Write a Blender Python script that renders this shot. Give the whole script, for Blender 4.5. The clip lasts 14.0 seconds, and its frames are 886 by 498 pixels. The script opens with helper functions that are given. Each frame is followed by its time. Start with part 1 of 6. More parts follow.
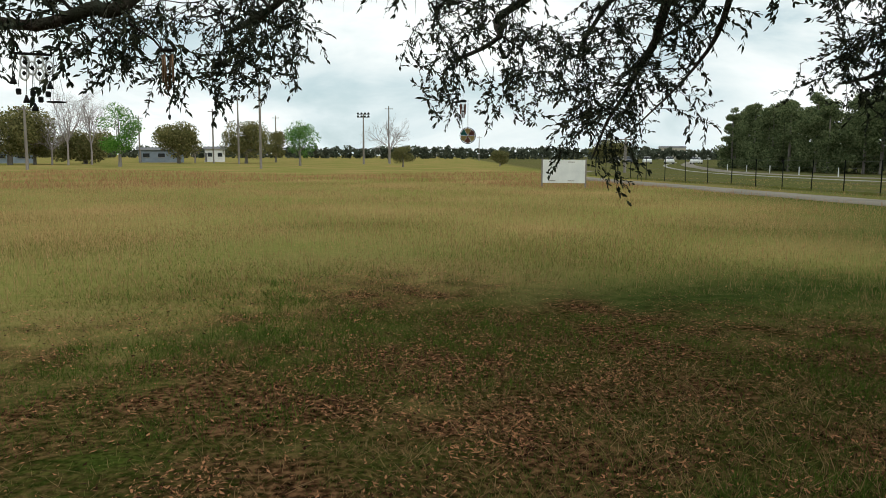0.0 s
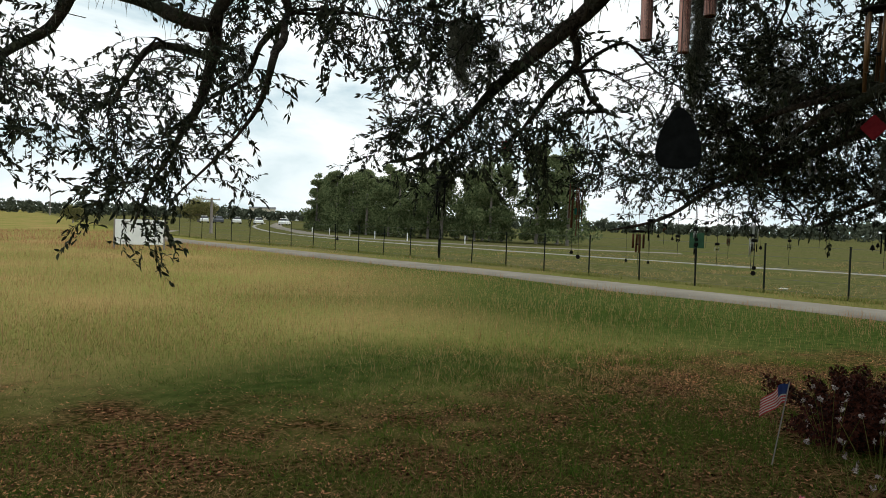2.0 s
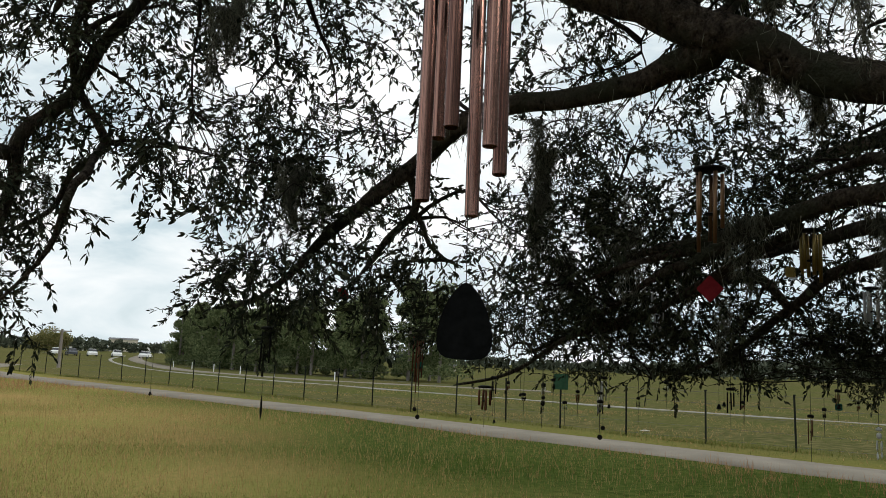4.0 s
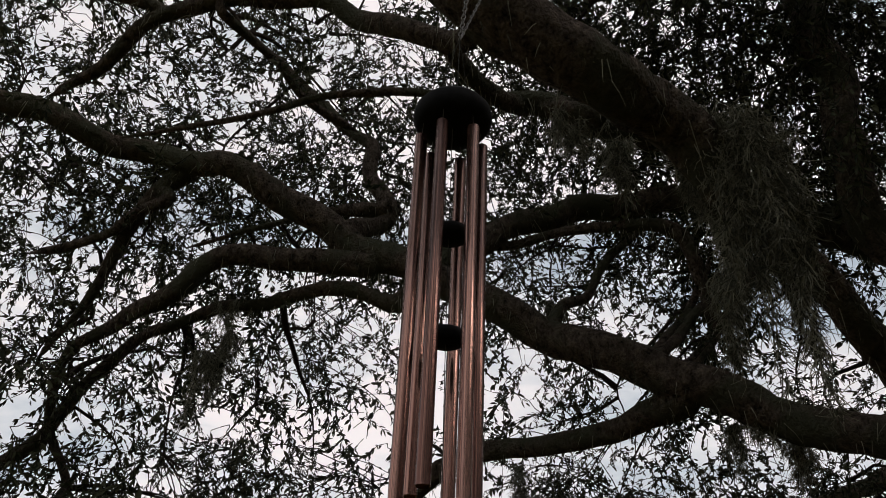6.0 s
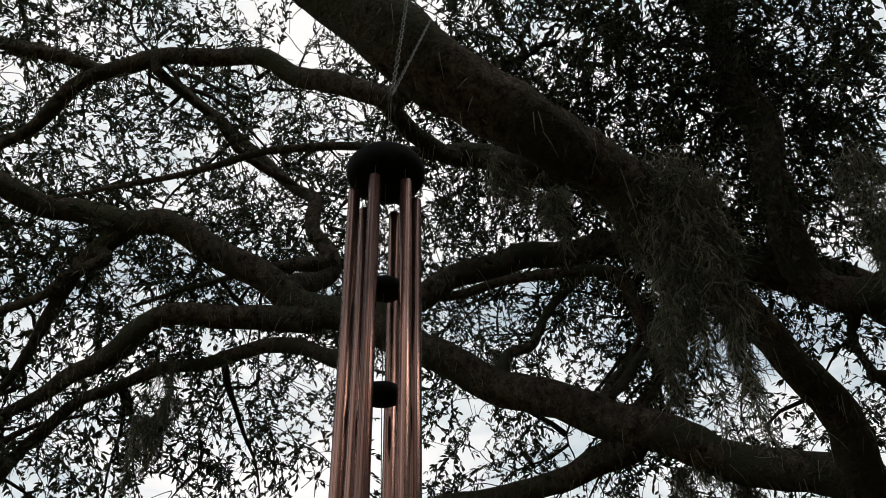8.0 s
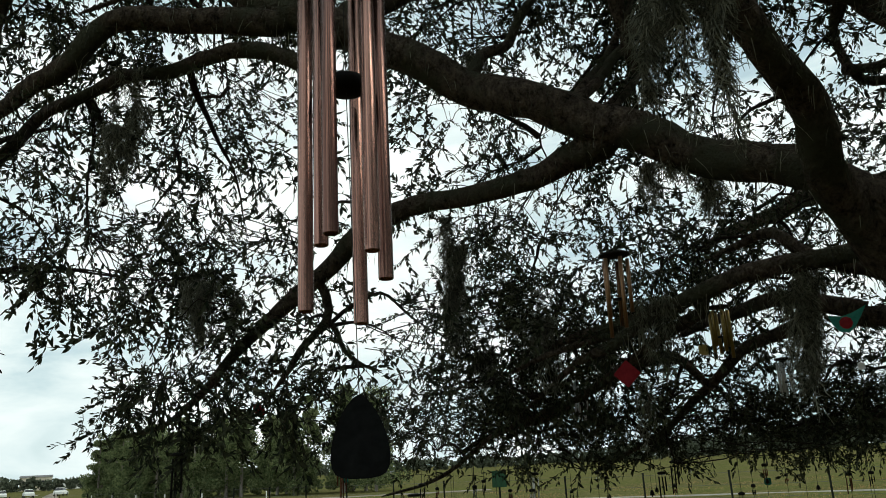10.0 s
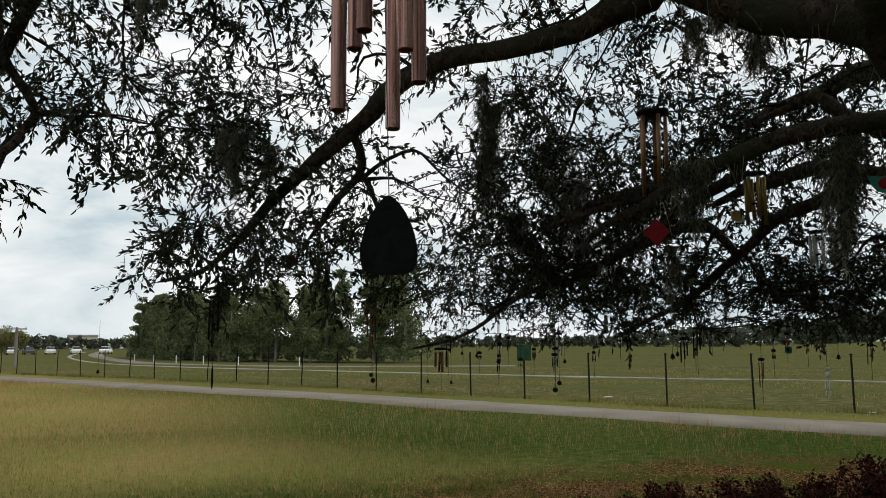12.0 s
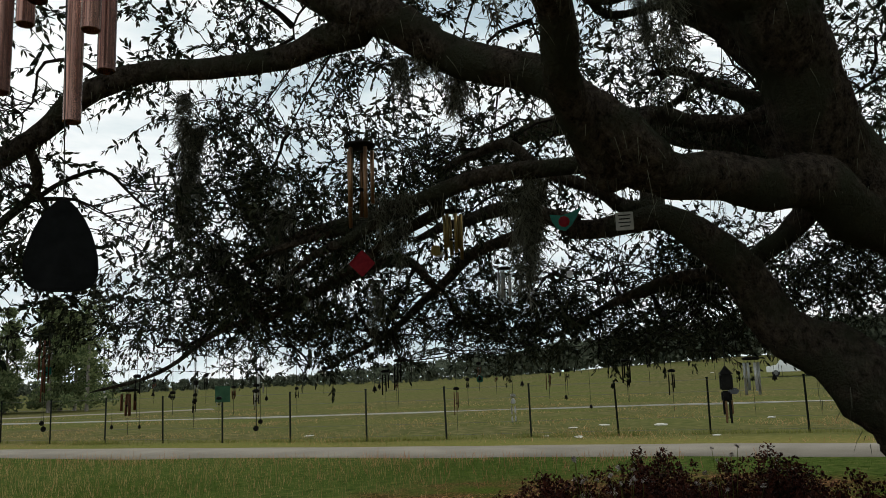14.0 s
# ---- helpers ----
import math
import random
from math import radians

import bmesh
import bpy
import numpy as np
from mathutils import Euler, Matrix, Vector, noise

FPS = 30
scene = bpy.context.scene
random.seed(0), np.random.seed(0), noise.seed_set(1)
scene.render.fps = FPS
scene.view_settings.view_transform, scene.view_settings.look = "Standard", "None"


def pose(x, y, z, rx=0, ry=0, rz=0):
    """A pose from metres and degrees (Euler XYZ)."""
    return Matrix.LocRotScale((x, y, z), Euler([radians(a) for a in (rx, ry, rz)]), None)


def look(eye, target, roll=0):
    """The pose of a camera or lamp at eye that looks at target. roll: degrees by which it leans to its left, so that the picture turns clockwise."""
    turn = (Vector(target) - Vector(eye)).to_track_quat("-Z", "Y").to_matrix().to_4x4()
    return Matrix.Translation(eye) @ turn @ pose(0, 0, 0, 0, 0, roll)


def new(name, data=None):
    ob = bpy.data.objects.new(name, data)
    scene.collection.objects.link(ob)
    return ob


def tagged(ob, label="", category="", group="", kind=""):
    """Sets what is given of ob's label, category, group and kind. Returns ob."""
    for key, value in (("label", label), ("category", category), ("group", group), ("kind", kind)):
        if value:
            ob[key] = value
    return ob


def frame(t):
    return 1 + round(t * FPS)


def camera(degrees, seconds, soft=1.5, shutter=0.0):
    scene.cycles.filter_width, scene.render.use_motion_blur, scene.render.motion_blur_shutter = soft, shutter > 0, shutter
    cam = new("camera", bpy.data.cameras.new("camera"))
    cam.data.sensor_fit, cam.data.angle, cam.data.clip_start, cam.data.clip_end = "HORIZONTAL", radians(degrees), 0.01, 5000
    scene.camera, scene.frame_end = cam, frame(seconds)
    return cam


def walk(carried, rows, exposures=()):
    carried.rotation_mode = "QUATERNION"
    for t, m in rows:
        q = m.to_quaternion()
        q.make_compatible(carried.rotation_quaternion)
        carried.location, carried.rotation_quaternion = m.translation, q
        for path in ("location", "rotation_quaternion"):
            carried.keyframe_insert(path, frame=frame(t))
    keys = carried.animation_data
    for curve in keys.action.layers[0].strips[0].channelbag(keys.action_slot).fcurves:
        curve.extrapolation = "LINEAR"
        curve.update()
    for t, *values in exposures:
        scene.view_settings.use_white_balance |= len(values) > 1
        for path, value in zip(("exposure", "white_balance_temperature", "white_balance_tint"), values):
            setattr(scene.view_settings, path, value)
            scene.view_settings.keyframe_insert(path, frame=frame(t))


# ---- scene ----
# camera and its walk: t, x, y, z, yaw, pitch, roll
cam = camera(58.36, 14.0, soft=0.7)
ROWS = [
    (0.0, 0.014, 0.016, 1.635, 0.36, -6.74, -0.24),
    (0.5, 0.278, 0.334, 1.685, -3.69, -6.68, -1.31),
    (1.0, 0.427, 0.600, 1.704, -7.71, -6.15, -1.80),
    (1.5, 0.510, 0.820, 1.757, -16.35, -3.10, -1.31),
    (2.0, 0.685, 0.949, 1.787, -28.42, -1.90, -1.99),
    (2.2, 0.779, 0.973, 1.788, -31.32, -1.57, -2.37),
    (4.3, 1.303, 1.299, 1.994, -38.43, 12.78, -1.67),
    (4.5, 1.289, 1.321, 1.978, -38.70, 16.53, -1.91),
    (5.0, 1.293, 1.342, 1.968, -38.80, 19.94, -1.88),
    (5.5, 1.293, 1.323, 2.015, -38.88, 26.69, -1.89),
    (6.0, 1.314, 1.253, 2.032, -38.72, 32.27, -2.36),
    (6.5, 1.320, 1.219, 2.048, -38.50, 34.27, -2.19),
    (7.0, 1.341, 1.197, 2.060, -38.75, 36.71, -1.79),
    (7.2, 1.344, 1.194, 2.058, -39.00, 37.41, -1.59),
    (9.3, 1.373, 1.280, 2.021, -45.18, 26.64, 4.54),
    (9.5, 1.384, 1.276, 2.016, -44.32, 23.25, 4.02),
    (10.0, 1.414, 1.255, 2.012, -41.73, 15.24, 2.86),
    (10.5, 1.443, 1.276, 1.877, -40.58, 11.16, 1.28),
    (11.0, 1.404, 1.267, 1.828, -38.87, 9.00, 0.61),
    (11.5, 1.403, 1.267, 1.826, -39.35, 7.57, 0.06),
    (12.0, 1.431, 1.270, 1.819, -39.79, 6.78, 0.27),
    (12.5, 1.468, 1.300, 1.815, -43.20, 5.90, 0.70),
    (13.0, 1.475, 1.363, 1.798, -47.84, 9.02, 1.21),
    (13.5, 1.496, 1.372, 1.790, -53.28, 9.39, 1.17),
    (14.0, 1.528, 1.368, 1.783, -60.89, 9.14, 2.15),
]
EXPOSURES = [(0.0, 0.02, 6500, 7), (0.5, 0.2, 6500, 9), (1.5, 0.2, 6500, 9), (2.0, 0.17, 6500, 9), (4.4, -0.03, 6550, 12), (5.0, -0.18, 6600, 14), (6.0, -0.24, 6900, 22), (7.2, -0.22, 6900, 22), (9.3, 0.2, 6500, 0), (10.0, 0.1, 6500, 3), (11.0, -0.08, 6550, 9), (12.0, -0.1, 6600, 12), (14.0, -0.02, 6550, 10)]
walk(cam, [(t, pose(x, y, z, 90 + pitch, roll, yaw)) for t, x, y, z, yaw, pitch, roll in ROWS], EXPOSURES)

# ---- daylight: a bright overcast sky ----
world = bpy.data.worlds.new("overcast_sky")
scene.world = world
world.use_nodes = True
wn, wl = world.node_tree.nodes, world.node_tree.links
wn.clear()


def wnode(kind, **values):
    n = wn.new(kind)
    for key, v in values.items():
        n.inputs[key].default_value = v
    return n


SUN_HEIGHT, SUN_TURN = 50, 140
sky = wn.new("ShaderNodeTexSky")
sky.sky_type = "NISHITA"
sky.sun_disc = False
sky.sun_elevation, sky.sun_rotation = radians(SUN_HEIGHT), radians(SUN_TURN)
blue = wnode("ShaderNodeBackground", Strength=0.1)
wl.new(sky.outputs[0], blue.inputs["Color"])
coord = wn.new("ShaderNodeTexCoord")
flat = wn.new("ShaderNodeMapping")
flat.inputs["Scale"].default_value = (1.0, 1.0, 3.2)
wl.new(coord.outputs["Generated"], flat.inputs["Vector"])
puffs = wnode("ShaderNodeTexNoise", Scale=3.1, Detail=6.0, Roughness=0.55, Distortion=0.4)
wl.new(flat.outputs[0], puffs.inputs["Vector"])
tone = wn.new("ShaderNodeValToRGB")
tone.color_ramp.elements[0].position, tone.color_ramp.elements[0].color = 0.36, (0.58, 0.72, 0.77, 1)
tone.color_ramp.elements[1].position, tone.color_ramp.elements[1].color = 0.60, (1.02, 1.05, 1.05, 1)
wl.new(puffs.outputs["Fac"], tone.inputs["Fac"])
cloud = wnode("ShaderNodeBackground", Strength=1.0)
wl.new(tone.outputs["Color"], cloud.inputs["Color"])
cover = wn.new("ShaderNodeMixShader")
gaps = wnode("ShaderNodeMapRange", **{"From Min": 0.30, "From Max": 0.45, "To Min": 0.72, "To Max": 1.0})
wl.new(puffs.outputs["Fac"], gaps.inputs["Value"])
wl.new(gaps.outputs[0], cover.inputs["Fac"])
wl.new(blue.outputs[0], cover.inputs[1])
wl.new(cloud.outputs[0], cover.inputs[2])
wout = wn.new("ShaderNodeOutputWorld")
wl.new(cover.outputs[0], wout.inputs["Surface"])

lamp = bpy.data.lights.new("sun", "SUN")
lamp.energy, lamp.angle, lamp.color = 0.9, radians(25), (1.0, 0.95, 0.88)
sun = new("sun", lamp)
up, turn = radians(SUN_HEIGHT), radians(SUN_TURN)
sun.matrix_world = look((40 * math.cos(up) * math.sin(turn), 40 * math.cos(up) * math.cos(turn), 40 * math.sin(up)), (0, 0, 0))

# ---- materials ----


def surface(name, dark, light, scale=6.0, rough=0.9, bump=0.3, fine=60.0, metal=0.0, island=0.0, each=0.0, stretch=(1, 1, 1), through_light=0.0, patch=None, patch_scale=0.6, relief=0.02):
    """Two scales of colour variation, fine relief, and chance tone by piece or by object."""
    m = bpy.data.materials.new(name)
    m.use_nodes = True
    n, l = m.node_tree.nodes, m.node_tree.links
    b = n["Principled BSDF"]
    b.inputs["Roughness"].default_value, b.inputs["Metallic"].default_value = rough, metal
    b.inputs["Specular IOR Level"].default_value = 0.5 if rough < 0.5 else 0.04
    co = n.new("ShaderNodeTexCoord")
    mp = n.new("ShaderNodeMapping")
    mp.inputs["Scale"].default_value = stretch
    l.new(co.outputs["Object"], mp.inputs["Vector"])
    big = n.new("ShaderNodeTexNoise")
    big.inputs["Scale"].default_value, big.inputs["Detail"].default_value = scale, 5
    small = n.new("ShaderNodeTexNoise")
    small.inputs["Scale"].default_value, small.inputs["Detail"].default_value = fine, 4
    l.new(mp.outputs[0], big.inputs["Vector"])
    l.new(mp.outputs[0], small.inputs["Vector"])
    add = n.new("ShaderNodeMix")
    add.inputs["Factor"].default_value = 0.4
    l.new(big.outputs["Fac"], add.inputs["A"])
    l.new(small.outputs["Fac"], add.inputs["B"])
    ramp = n.new("ShaderNodeValToRGB")
    ramp.color_ramp.elements[0].position, ramp.color_ramp.elements[1].position = 0.33, 0.67
    ramp.color_ramp.elements[0].color, ramp.color_ramp.elements[1].color = (*dark, 1), (*light, 1)
    fac = add.outputs["Result"]
    if island or each:
        src = n.new("ShaderNodeNewGeometry" if island else "ShaderNodeObjectInfo")
        mix = n.new("ShaderNodeMix")
        mix.inputs["Factor"].default_value = island or each
        l.new(fac, mix.inputs["A"])
        l.new(src.outputs["Random Per Island" if island else "Random"], mix.inputs["B"])
        fac = mix.outputs["Result"]
    l.new(fac, ramp.inputs["Fac"])
    colour = ramp.outputs["Color"]
    if patch:
        spots = n.new("ShaderNodeTexNoise")
        spots.inputs["Scale"].default_value, spots.inputs["Detail"].default_value = patch_scale, 6
        l.new(co.outputs["Object"], spots.inputs["Vector"])
        edge = n.new("ShaderNodeMapRange")
        edge.inputs["From Min"].default_value, edge.inputs["From Max"].default_value = 0.47, 0.6
        l.new(spots.outputs["Fac"], edge.inputs["Value"])
        over = n.new("ShaderNodeMix")
        over.data_type = "RGBA"
        over.inputs["B"].default_value = (*patch, 1)
        l.new(edge.outputs[0], over.inputs["Factor"])
        l.new(colour, over.inputs["A"])
        colour = over.outputs["Result"]
    l.new(colour, b.inputs["Base Color"])
    if bump:
        bp = n.new("ShaderNodeBump")
        bp.inputs["Strength"].default_value, bp.inputs["Distance"].default_value = bump, relief
        l.new(add.outputs["Result"], bp.inputs["Height"])
        l.new(bp.outputs[0], b.inputs["Normal"])
    if through_light:
        tr = n.new("ShaderNodeBsdfTranslucent")
        l.new(colour, tr.inputs["Color"])
        ms = n.new("ShaderNodeMixShader")
        ms.inputs["Fac"].default_value = through_light
        l.new(b.outputs[0], ms.inputs[1])
        l.new(tr.outputs[0], ms.inputs[2])
        l.new(ms.outputs[0], n["Material Output"].inputs["Surface"])
    return m


BARK = surface("oak_bark", (0.007, 0.006, 0.005), (0.115, 0.092, 0.072), 19, 0.95, 1.0, 70, stretch=(1, 1, 0.7), patch=(0.046, 0.048, 0.032), patch_scale=2.4, relief=0.12)
TWIG = surface("twig_bark", (0.010, 0.008, 0.007), (0.035, 0.028, 0.022), 8, 0.95, 0.4)
LEAF = surface("oak_leaf", (0.015, 0.020, 0.012), (0.056, 0.062, 0.036), 3, 0.6, 0.1, island=0.6, through_light=0.16)
MOSS = surface("hanging_moss", (0.055, 0.057, 0.044), (0.20, 0.20, 0.15), 4, 1.0, 0.2, island=0.5, through_light=0.3)
BARE = surface("bare_twigs", (0.20, 0.17, 0.16), (0.33, 0.29, 0.27), 2, 1.0, 0.0, island=0.5)
PINE = surface("pine_needles", (0.075, 0.105, 0.045), (0.22, 0.25, 0.12), 0.5, 0.8, 0.0, fine=8, island=0.6, through_light=0.42)
BROADLEAF = surface("broad_leaves", (0.11, 0.115, 0.04), (0.26, 0.235, 0.10), 0.6, 0.8, 0.0, fine=6, island=0.6, through_light=0.35)
FRESH = surface("fresh_leaves", (0.065, 0.17, 0.025), (0.17, 0.33, 0.065), 0.6, 0.8, 0.0, fine=6, island=0.6, through_light=0.35)
FARWOOD = surface("far_woods", (0.055, 0.066, 0.045), (0.125, 0.14, 0.10), 0.05, 1.0, 0.0, fine=0.6, island=0.7, through_light=0.3)
LUSH = surface("lush_grass_blades", (0.034, 0.070, 0.009), (0.100, 0.146, 0.026), 0.4, 0.8, 0.0, fine=4, island=0.35, through_light=0.5)
GRASS = surface("grass_blades", (0.09, 0.11, 0.024), (0.225, 0.22, 0.058), 0.4, 0.8, 0.0, fine=4, island=0.35, through_light=0.5)
TUFT = surface("fresh_grass_tuft", (0.042, 0.088, 0.010), (0.135, 0.20, 0.034), 0.7, 0.8, 0.0, fine=5, island=0.4, through_light=0.5)
SEED = surface("dry_seed_grass", (0.27, 0.18, 0.075), (0.50, 0.32, 0.16), 0.3, 0.9, 0.0, fine=3, island=0.4, through_light=0.35)
REDSEED = surface("reddish_seed_grass", (0.26, 0.13, 0.065), (0.46, 0.24, 0.13), 0.2, 0.9, 0.0, fine=2, island=0.4, through_light=0.35)
LITTER = surface("fallen_leaves", (0.034, 0.012, 0.006), (0.52, 0.24, 0.115), 2, 0.85, 0.1, island=0.95)
ASPHALT = surface("worn_asphalt", (0.17, 0.15, 0.12), (0.27, 0.24, 0.195), 0.8, 0.95, 0.4, 90)
CONCRETE = surface("pale_concrete", (0.26, 0.25, 0.22), (0.38, 0.36, 0.32), 1.5, 0.9, 0.3)
STEEL = surface("green_steel_post", (0.008, 0.010, 0.008), (0.028, 0.032, 0.026), 12, 0.7, 0.1, each=0.4)
WIRE = surface("grey_wire", (0.10, 0.10, 0.095), (0.2, 0.2, 0.19), 9, 0.6, 0.0, metal=0.6)
# lengthwise streaks in COPPER's colour stand in for reflections along the tubes
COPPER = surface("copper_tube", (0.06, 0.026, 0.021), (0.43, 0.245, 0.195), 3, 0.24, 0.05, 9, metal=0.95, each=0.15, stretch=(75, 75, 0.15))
BLACKWOOD = surface("black_painted_wood", (0.004, 0.0045, 0.0045), (0.010, 0.011, 0.011), 20, 0.75, 0.1)
CORD = surface("dark_cord", (0.02, 0.02, 0.018), (0.05, 0.05, 0.045), 30, 0.9, 0.0)
WHITE = surface("white_paint", (0.62, 0.63, 0.62), (0.8, 0.8, 0.78), 2, 0.6, 0.05)
GREYWOOD = surface("weathered_pole", (0.16, 0.14, 0.12), (0.3, 0.27, 0.24), 3, 0.9, 0.3, stretch=(1, 1, 0.15))

# ---- mesh helpers ----
rng = np.random.default_rng(7)


def mesh_of(name, verts, faces, material):
    """A mesh from arrays; all faces have the same number of corners."""
    verts, faces = np.asarray(verts, dtype=np.float32), np.asarray(faces, dtype=np.int32)
    me = bpy.data.meshes.new(name)
    k = faces.shape[1]
    me.vertices.add(len(verts))
    me.vertices.foreach_set("co", verts.ravel())
    me.loops.add(faces.size)
    me.loops.foreach_set("vertex_index", faces.ravel())
    me.polygons.add(len(faces))
    me.polygons.foreach_set("loop_start", np.arange(0, faces.size, k, dtype=np.int32))
    me.update(calc_edges=True)
    me.validate()
    me.materials.append(material)
    return me


def smooth(me):
    me.polygons.foreach_set("use_smooth", np.ones(len(me.polygons), dtype=bool))
    return me


def part(name, bm, material, parent=None, label="", m=None, soft=False):
    """Links a bmesh, or a finished mesh, as one object under a thing or a part."""
    if isinstance(bm, bmesh.types.BMesh):
        me = bpy.data.meshes.new(name)
        bm.to_mesh(me)
        bm.free()
        me.materials.append(material)
    else:
        me = bm
    if soft:
        smooth(me)
    ob = new(name, me)
    if parent is not None:
        ob.parent = parent
    if m is not None:
        ob.matrix_basis = m
    return tagged(ob, label=label)


def thing(name, x, y, z, label, category, group="", kind="", rz=0):
    ob = new(name)
    ob.empty_display_size = 0.1
    ob.matrix_basis = pose(x, y, z, 0, 0, rz)
    return tagged(ob, label, category, group, kind)


def add_box(bm, x, y, z, sx, sy, sz, bevel=0.0, turn=None):
    """A box about its middle, into bm."""
    made = bmesh.ops.create_cube(bm, size=1, matrix=Matrix.Translation((x, y, z)) @ (turn or Matrix()) @ Matrix.Diagonal((sx, sy, sz, 1)))
    if bevel:
        edges = list({e for v in made["verts"] for e in v.link_edges})
        bmesh.ops.bevel(bm, geom=edges, offset=bevel, segments=2, affect="EDGES")
    return bm


def box(x, y, z, sx, sy, sz, bevel=0.0, turn=None):
    return add_box(bmesh.new(), x, y, z, sx, sy, sz, bevel, turn)


def lathe(profile, sides=16, bm=None, m=None):
    """Turned about z: profile of (radius, z), closed at both ends."""
    bm = bm or bmesh.new()
    m = m or Matrix()
    rings = []
    for r, z in profile:
        rings.append([bm.verts.new(m @ Vector((r * math.cos(a), r * math.sin(a), z))) for a in [2 * math.pi * k / sides for k in range(sides)]])
    for a, b in zip(rings, rings[1:]):
        for k in range(sides):
            bm.faces.new((a[k], a[(k + 1) % sides], b[(k + 1) % sides], b[k]))
    bm.faces.new(rings[0][::-1])
    bm.faces.new(rings[-1])
    bmesh.ops.recalc_face_normals(bm, faces=bm.faces[:])
    return bm


def spline(points, step):
    """A smooth curve through points of any dimension, resampled every step metres."""
    p = np.array(points, dtype=float)
    p = np.vstack([2 * p[0] - p[1], p, 2 * p[-1] - p[-2]])
    rows = []
    for i in range(1, len(p) - 2):
        a, b, c, d = p[i - 1], p[i], p[i + 1], p[i + 2]
        n = max(2, int(np.linalg.norm((c - b)[:3]) / step))
        for s in np.arange(n) / n:
            rows.append(0.5 * (2 * b + (c - a) * s + (2 * a - 5 * b + 4 * c - d) * s * s + (3 * b - a - 3 * c + d) * s ** 3))
    rows.append(p[-2])
    return np.array(rows)


def tube_arrays(curve, sides=8, rough=0.0, seed=0):
    """Quads of a tube along rows of x, y, z, radius."""
    c, r = curve[:, :3], curve[:, 3]
    t = np.gradient(c, axis=0)
    t /= np.linalg.norm(t, axis=1)[:, None] + 1e-9
    u = np.empty_like(t)
    side = np.cross(t[0], [0, 0, 1.0] if abs(t[0, 2]) < 0.9 else [1.0, 0, 0])
    for q in range(len(t)):
        side = side - t[q] * (side @ t[q])
        side = side / (np.linalg.norm(side) + 1e-9)
        u[q] = side
    v = np.cross(t, u)
    a = 2 * np.pi * np.arange(sides) / sides
    ring = np.cos(a)[None, :, None] * u[:, None, :] + np.sin(a)[None, :, None] * v[:, None, :]
    rad = np.repeat(r[:, None], sides, 1)
    if rough:
        g = np.random.default_rng(seed)
        k = np.arange(len(c))[:, None]
        lump = sum(np.sin(k * g.uniform(0.2, 1.4) + np.round(g.uniform(1, 4)) * a[None, :] + g.uniform(0, 6)) for _ in range(6)) / 6
        rad = rad * (1 + rough * lump + rough * 0.5 * g.normal(size=rad.shape))
    verts = (c[:, None, :] + ring * rad[:, :, None]).reshape(-1, 3)
    i, k = np.meshgrid(np.arange(len(c) - 1), np.arange(sides), indexing="ij")
    a0, a1 = i * sides + k, i * sides + (k + 1) % sides
    faces = np.stack([a0, a1, a1 + sides, a0 + sides], -1).reshape(-1, 4)
    return verts, faces


class Heap:
    """Gathers arrays of quads that become one mesh."""

    def __init__(self):
        self.v, self.f, self.n = [], [], 0

    def add(self, v, f):
        self.v.append(v)
        self.f.append(np.asarray(f) + self.n)
        self.n += len(v)

    def mesh(self, name, material):
        return mesh_of(name, np.vstack(self.v), np.vstack(self.f), material)


def cord(points, radius, sides=5, step=0.06):
    v, f = tube_arrays(spline([(*p, radius) for p in points], step), sides)
    return v, f


# ---- ground ----
def land(x, y):
    """Height of the ground: nearly flat, with a long low rise behind the fence to the east."""
    x, y = np.asarray(x, dtype=float), np.asarray(y, dtype=float)
    bearing = np.degrees(np.arctan2(x, np.maximum(y, -x * 0.6)))
    side = np.clip((bearing - 52) / 34, 0, 1)
    out = np.clip((x - 76) / 90, 0, 1)
    return 3.7 * side * side * (3 - 2 * side) * out * out * (3 - 2 * out)


def green_patch(x, y):
    """1 in the middle of the fresh grass patches inside the litter's edge."""
    return np.clip(sum(np.exp(-((x - a + 0.2 * np.sin(3 * y)) / r) ** 2 - ((y - b) / (0.8 * r)) ** 2) for a, b, r in ((-1.5, 6.9, 1.0), (0.9, 9.2, 0.8), (-3.4, 5.2, 0.7), (-0.2, 4.6, 0.5))), 0, 1)


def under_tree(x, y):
    """1 where the crown's leaf litter lies and its shade is painted into the ground, 0 out on the field."""
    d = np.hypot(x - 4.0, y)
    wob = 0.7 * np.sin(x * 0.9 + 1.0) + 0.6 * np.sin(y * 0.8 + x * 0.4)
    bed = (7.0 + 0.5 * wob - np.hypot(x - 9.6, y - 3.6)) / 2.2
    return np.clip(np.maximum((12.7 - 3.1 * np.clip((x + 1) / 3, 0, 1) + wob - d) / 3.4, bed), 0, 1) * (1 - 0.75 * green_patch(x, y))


def lushness(x, y):
    """1 where the turf stays green, towards the path and behind the fence; 0 on the dry meadow."""
    lane = np.interp(y, [-6, 4, 13, 24, 34, 43, 54], [20.5, 19.6, 17.9, 16.0, 13.8, 12.1, 10.0])
    towards = np.clip((x - 0.22 * y - 1.5 + 1.2 * np.sin(0.35 * y + 0.2 * x)) / 7.0, 0, 1)
    rim = np.clip((x + 0.6) / 2.2, 0, 1) * np.exp(-((np.hypot(x - 4.0, y) - 9.3 + 0.7 * np.sin(0.9 * x)) / 1.8) ** 2)
    return np.maximum(np.maximum(towards, rim), 0.95 * green_patch(x, y)) * np.where(x > lane, 0.5, 1.0)


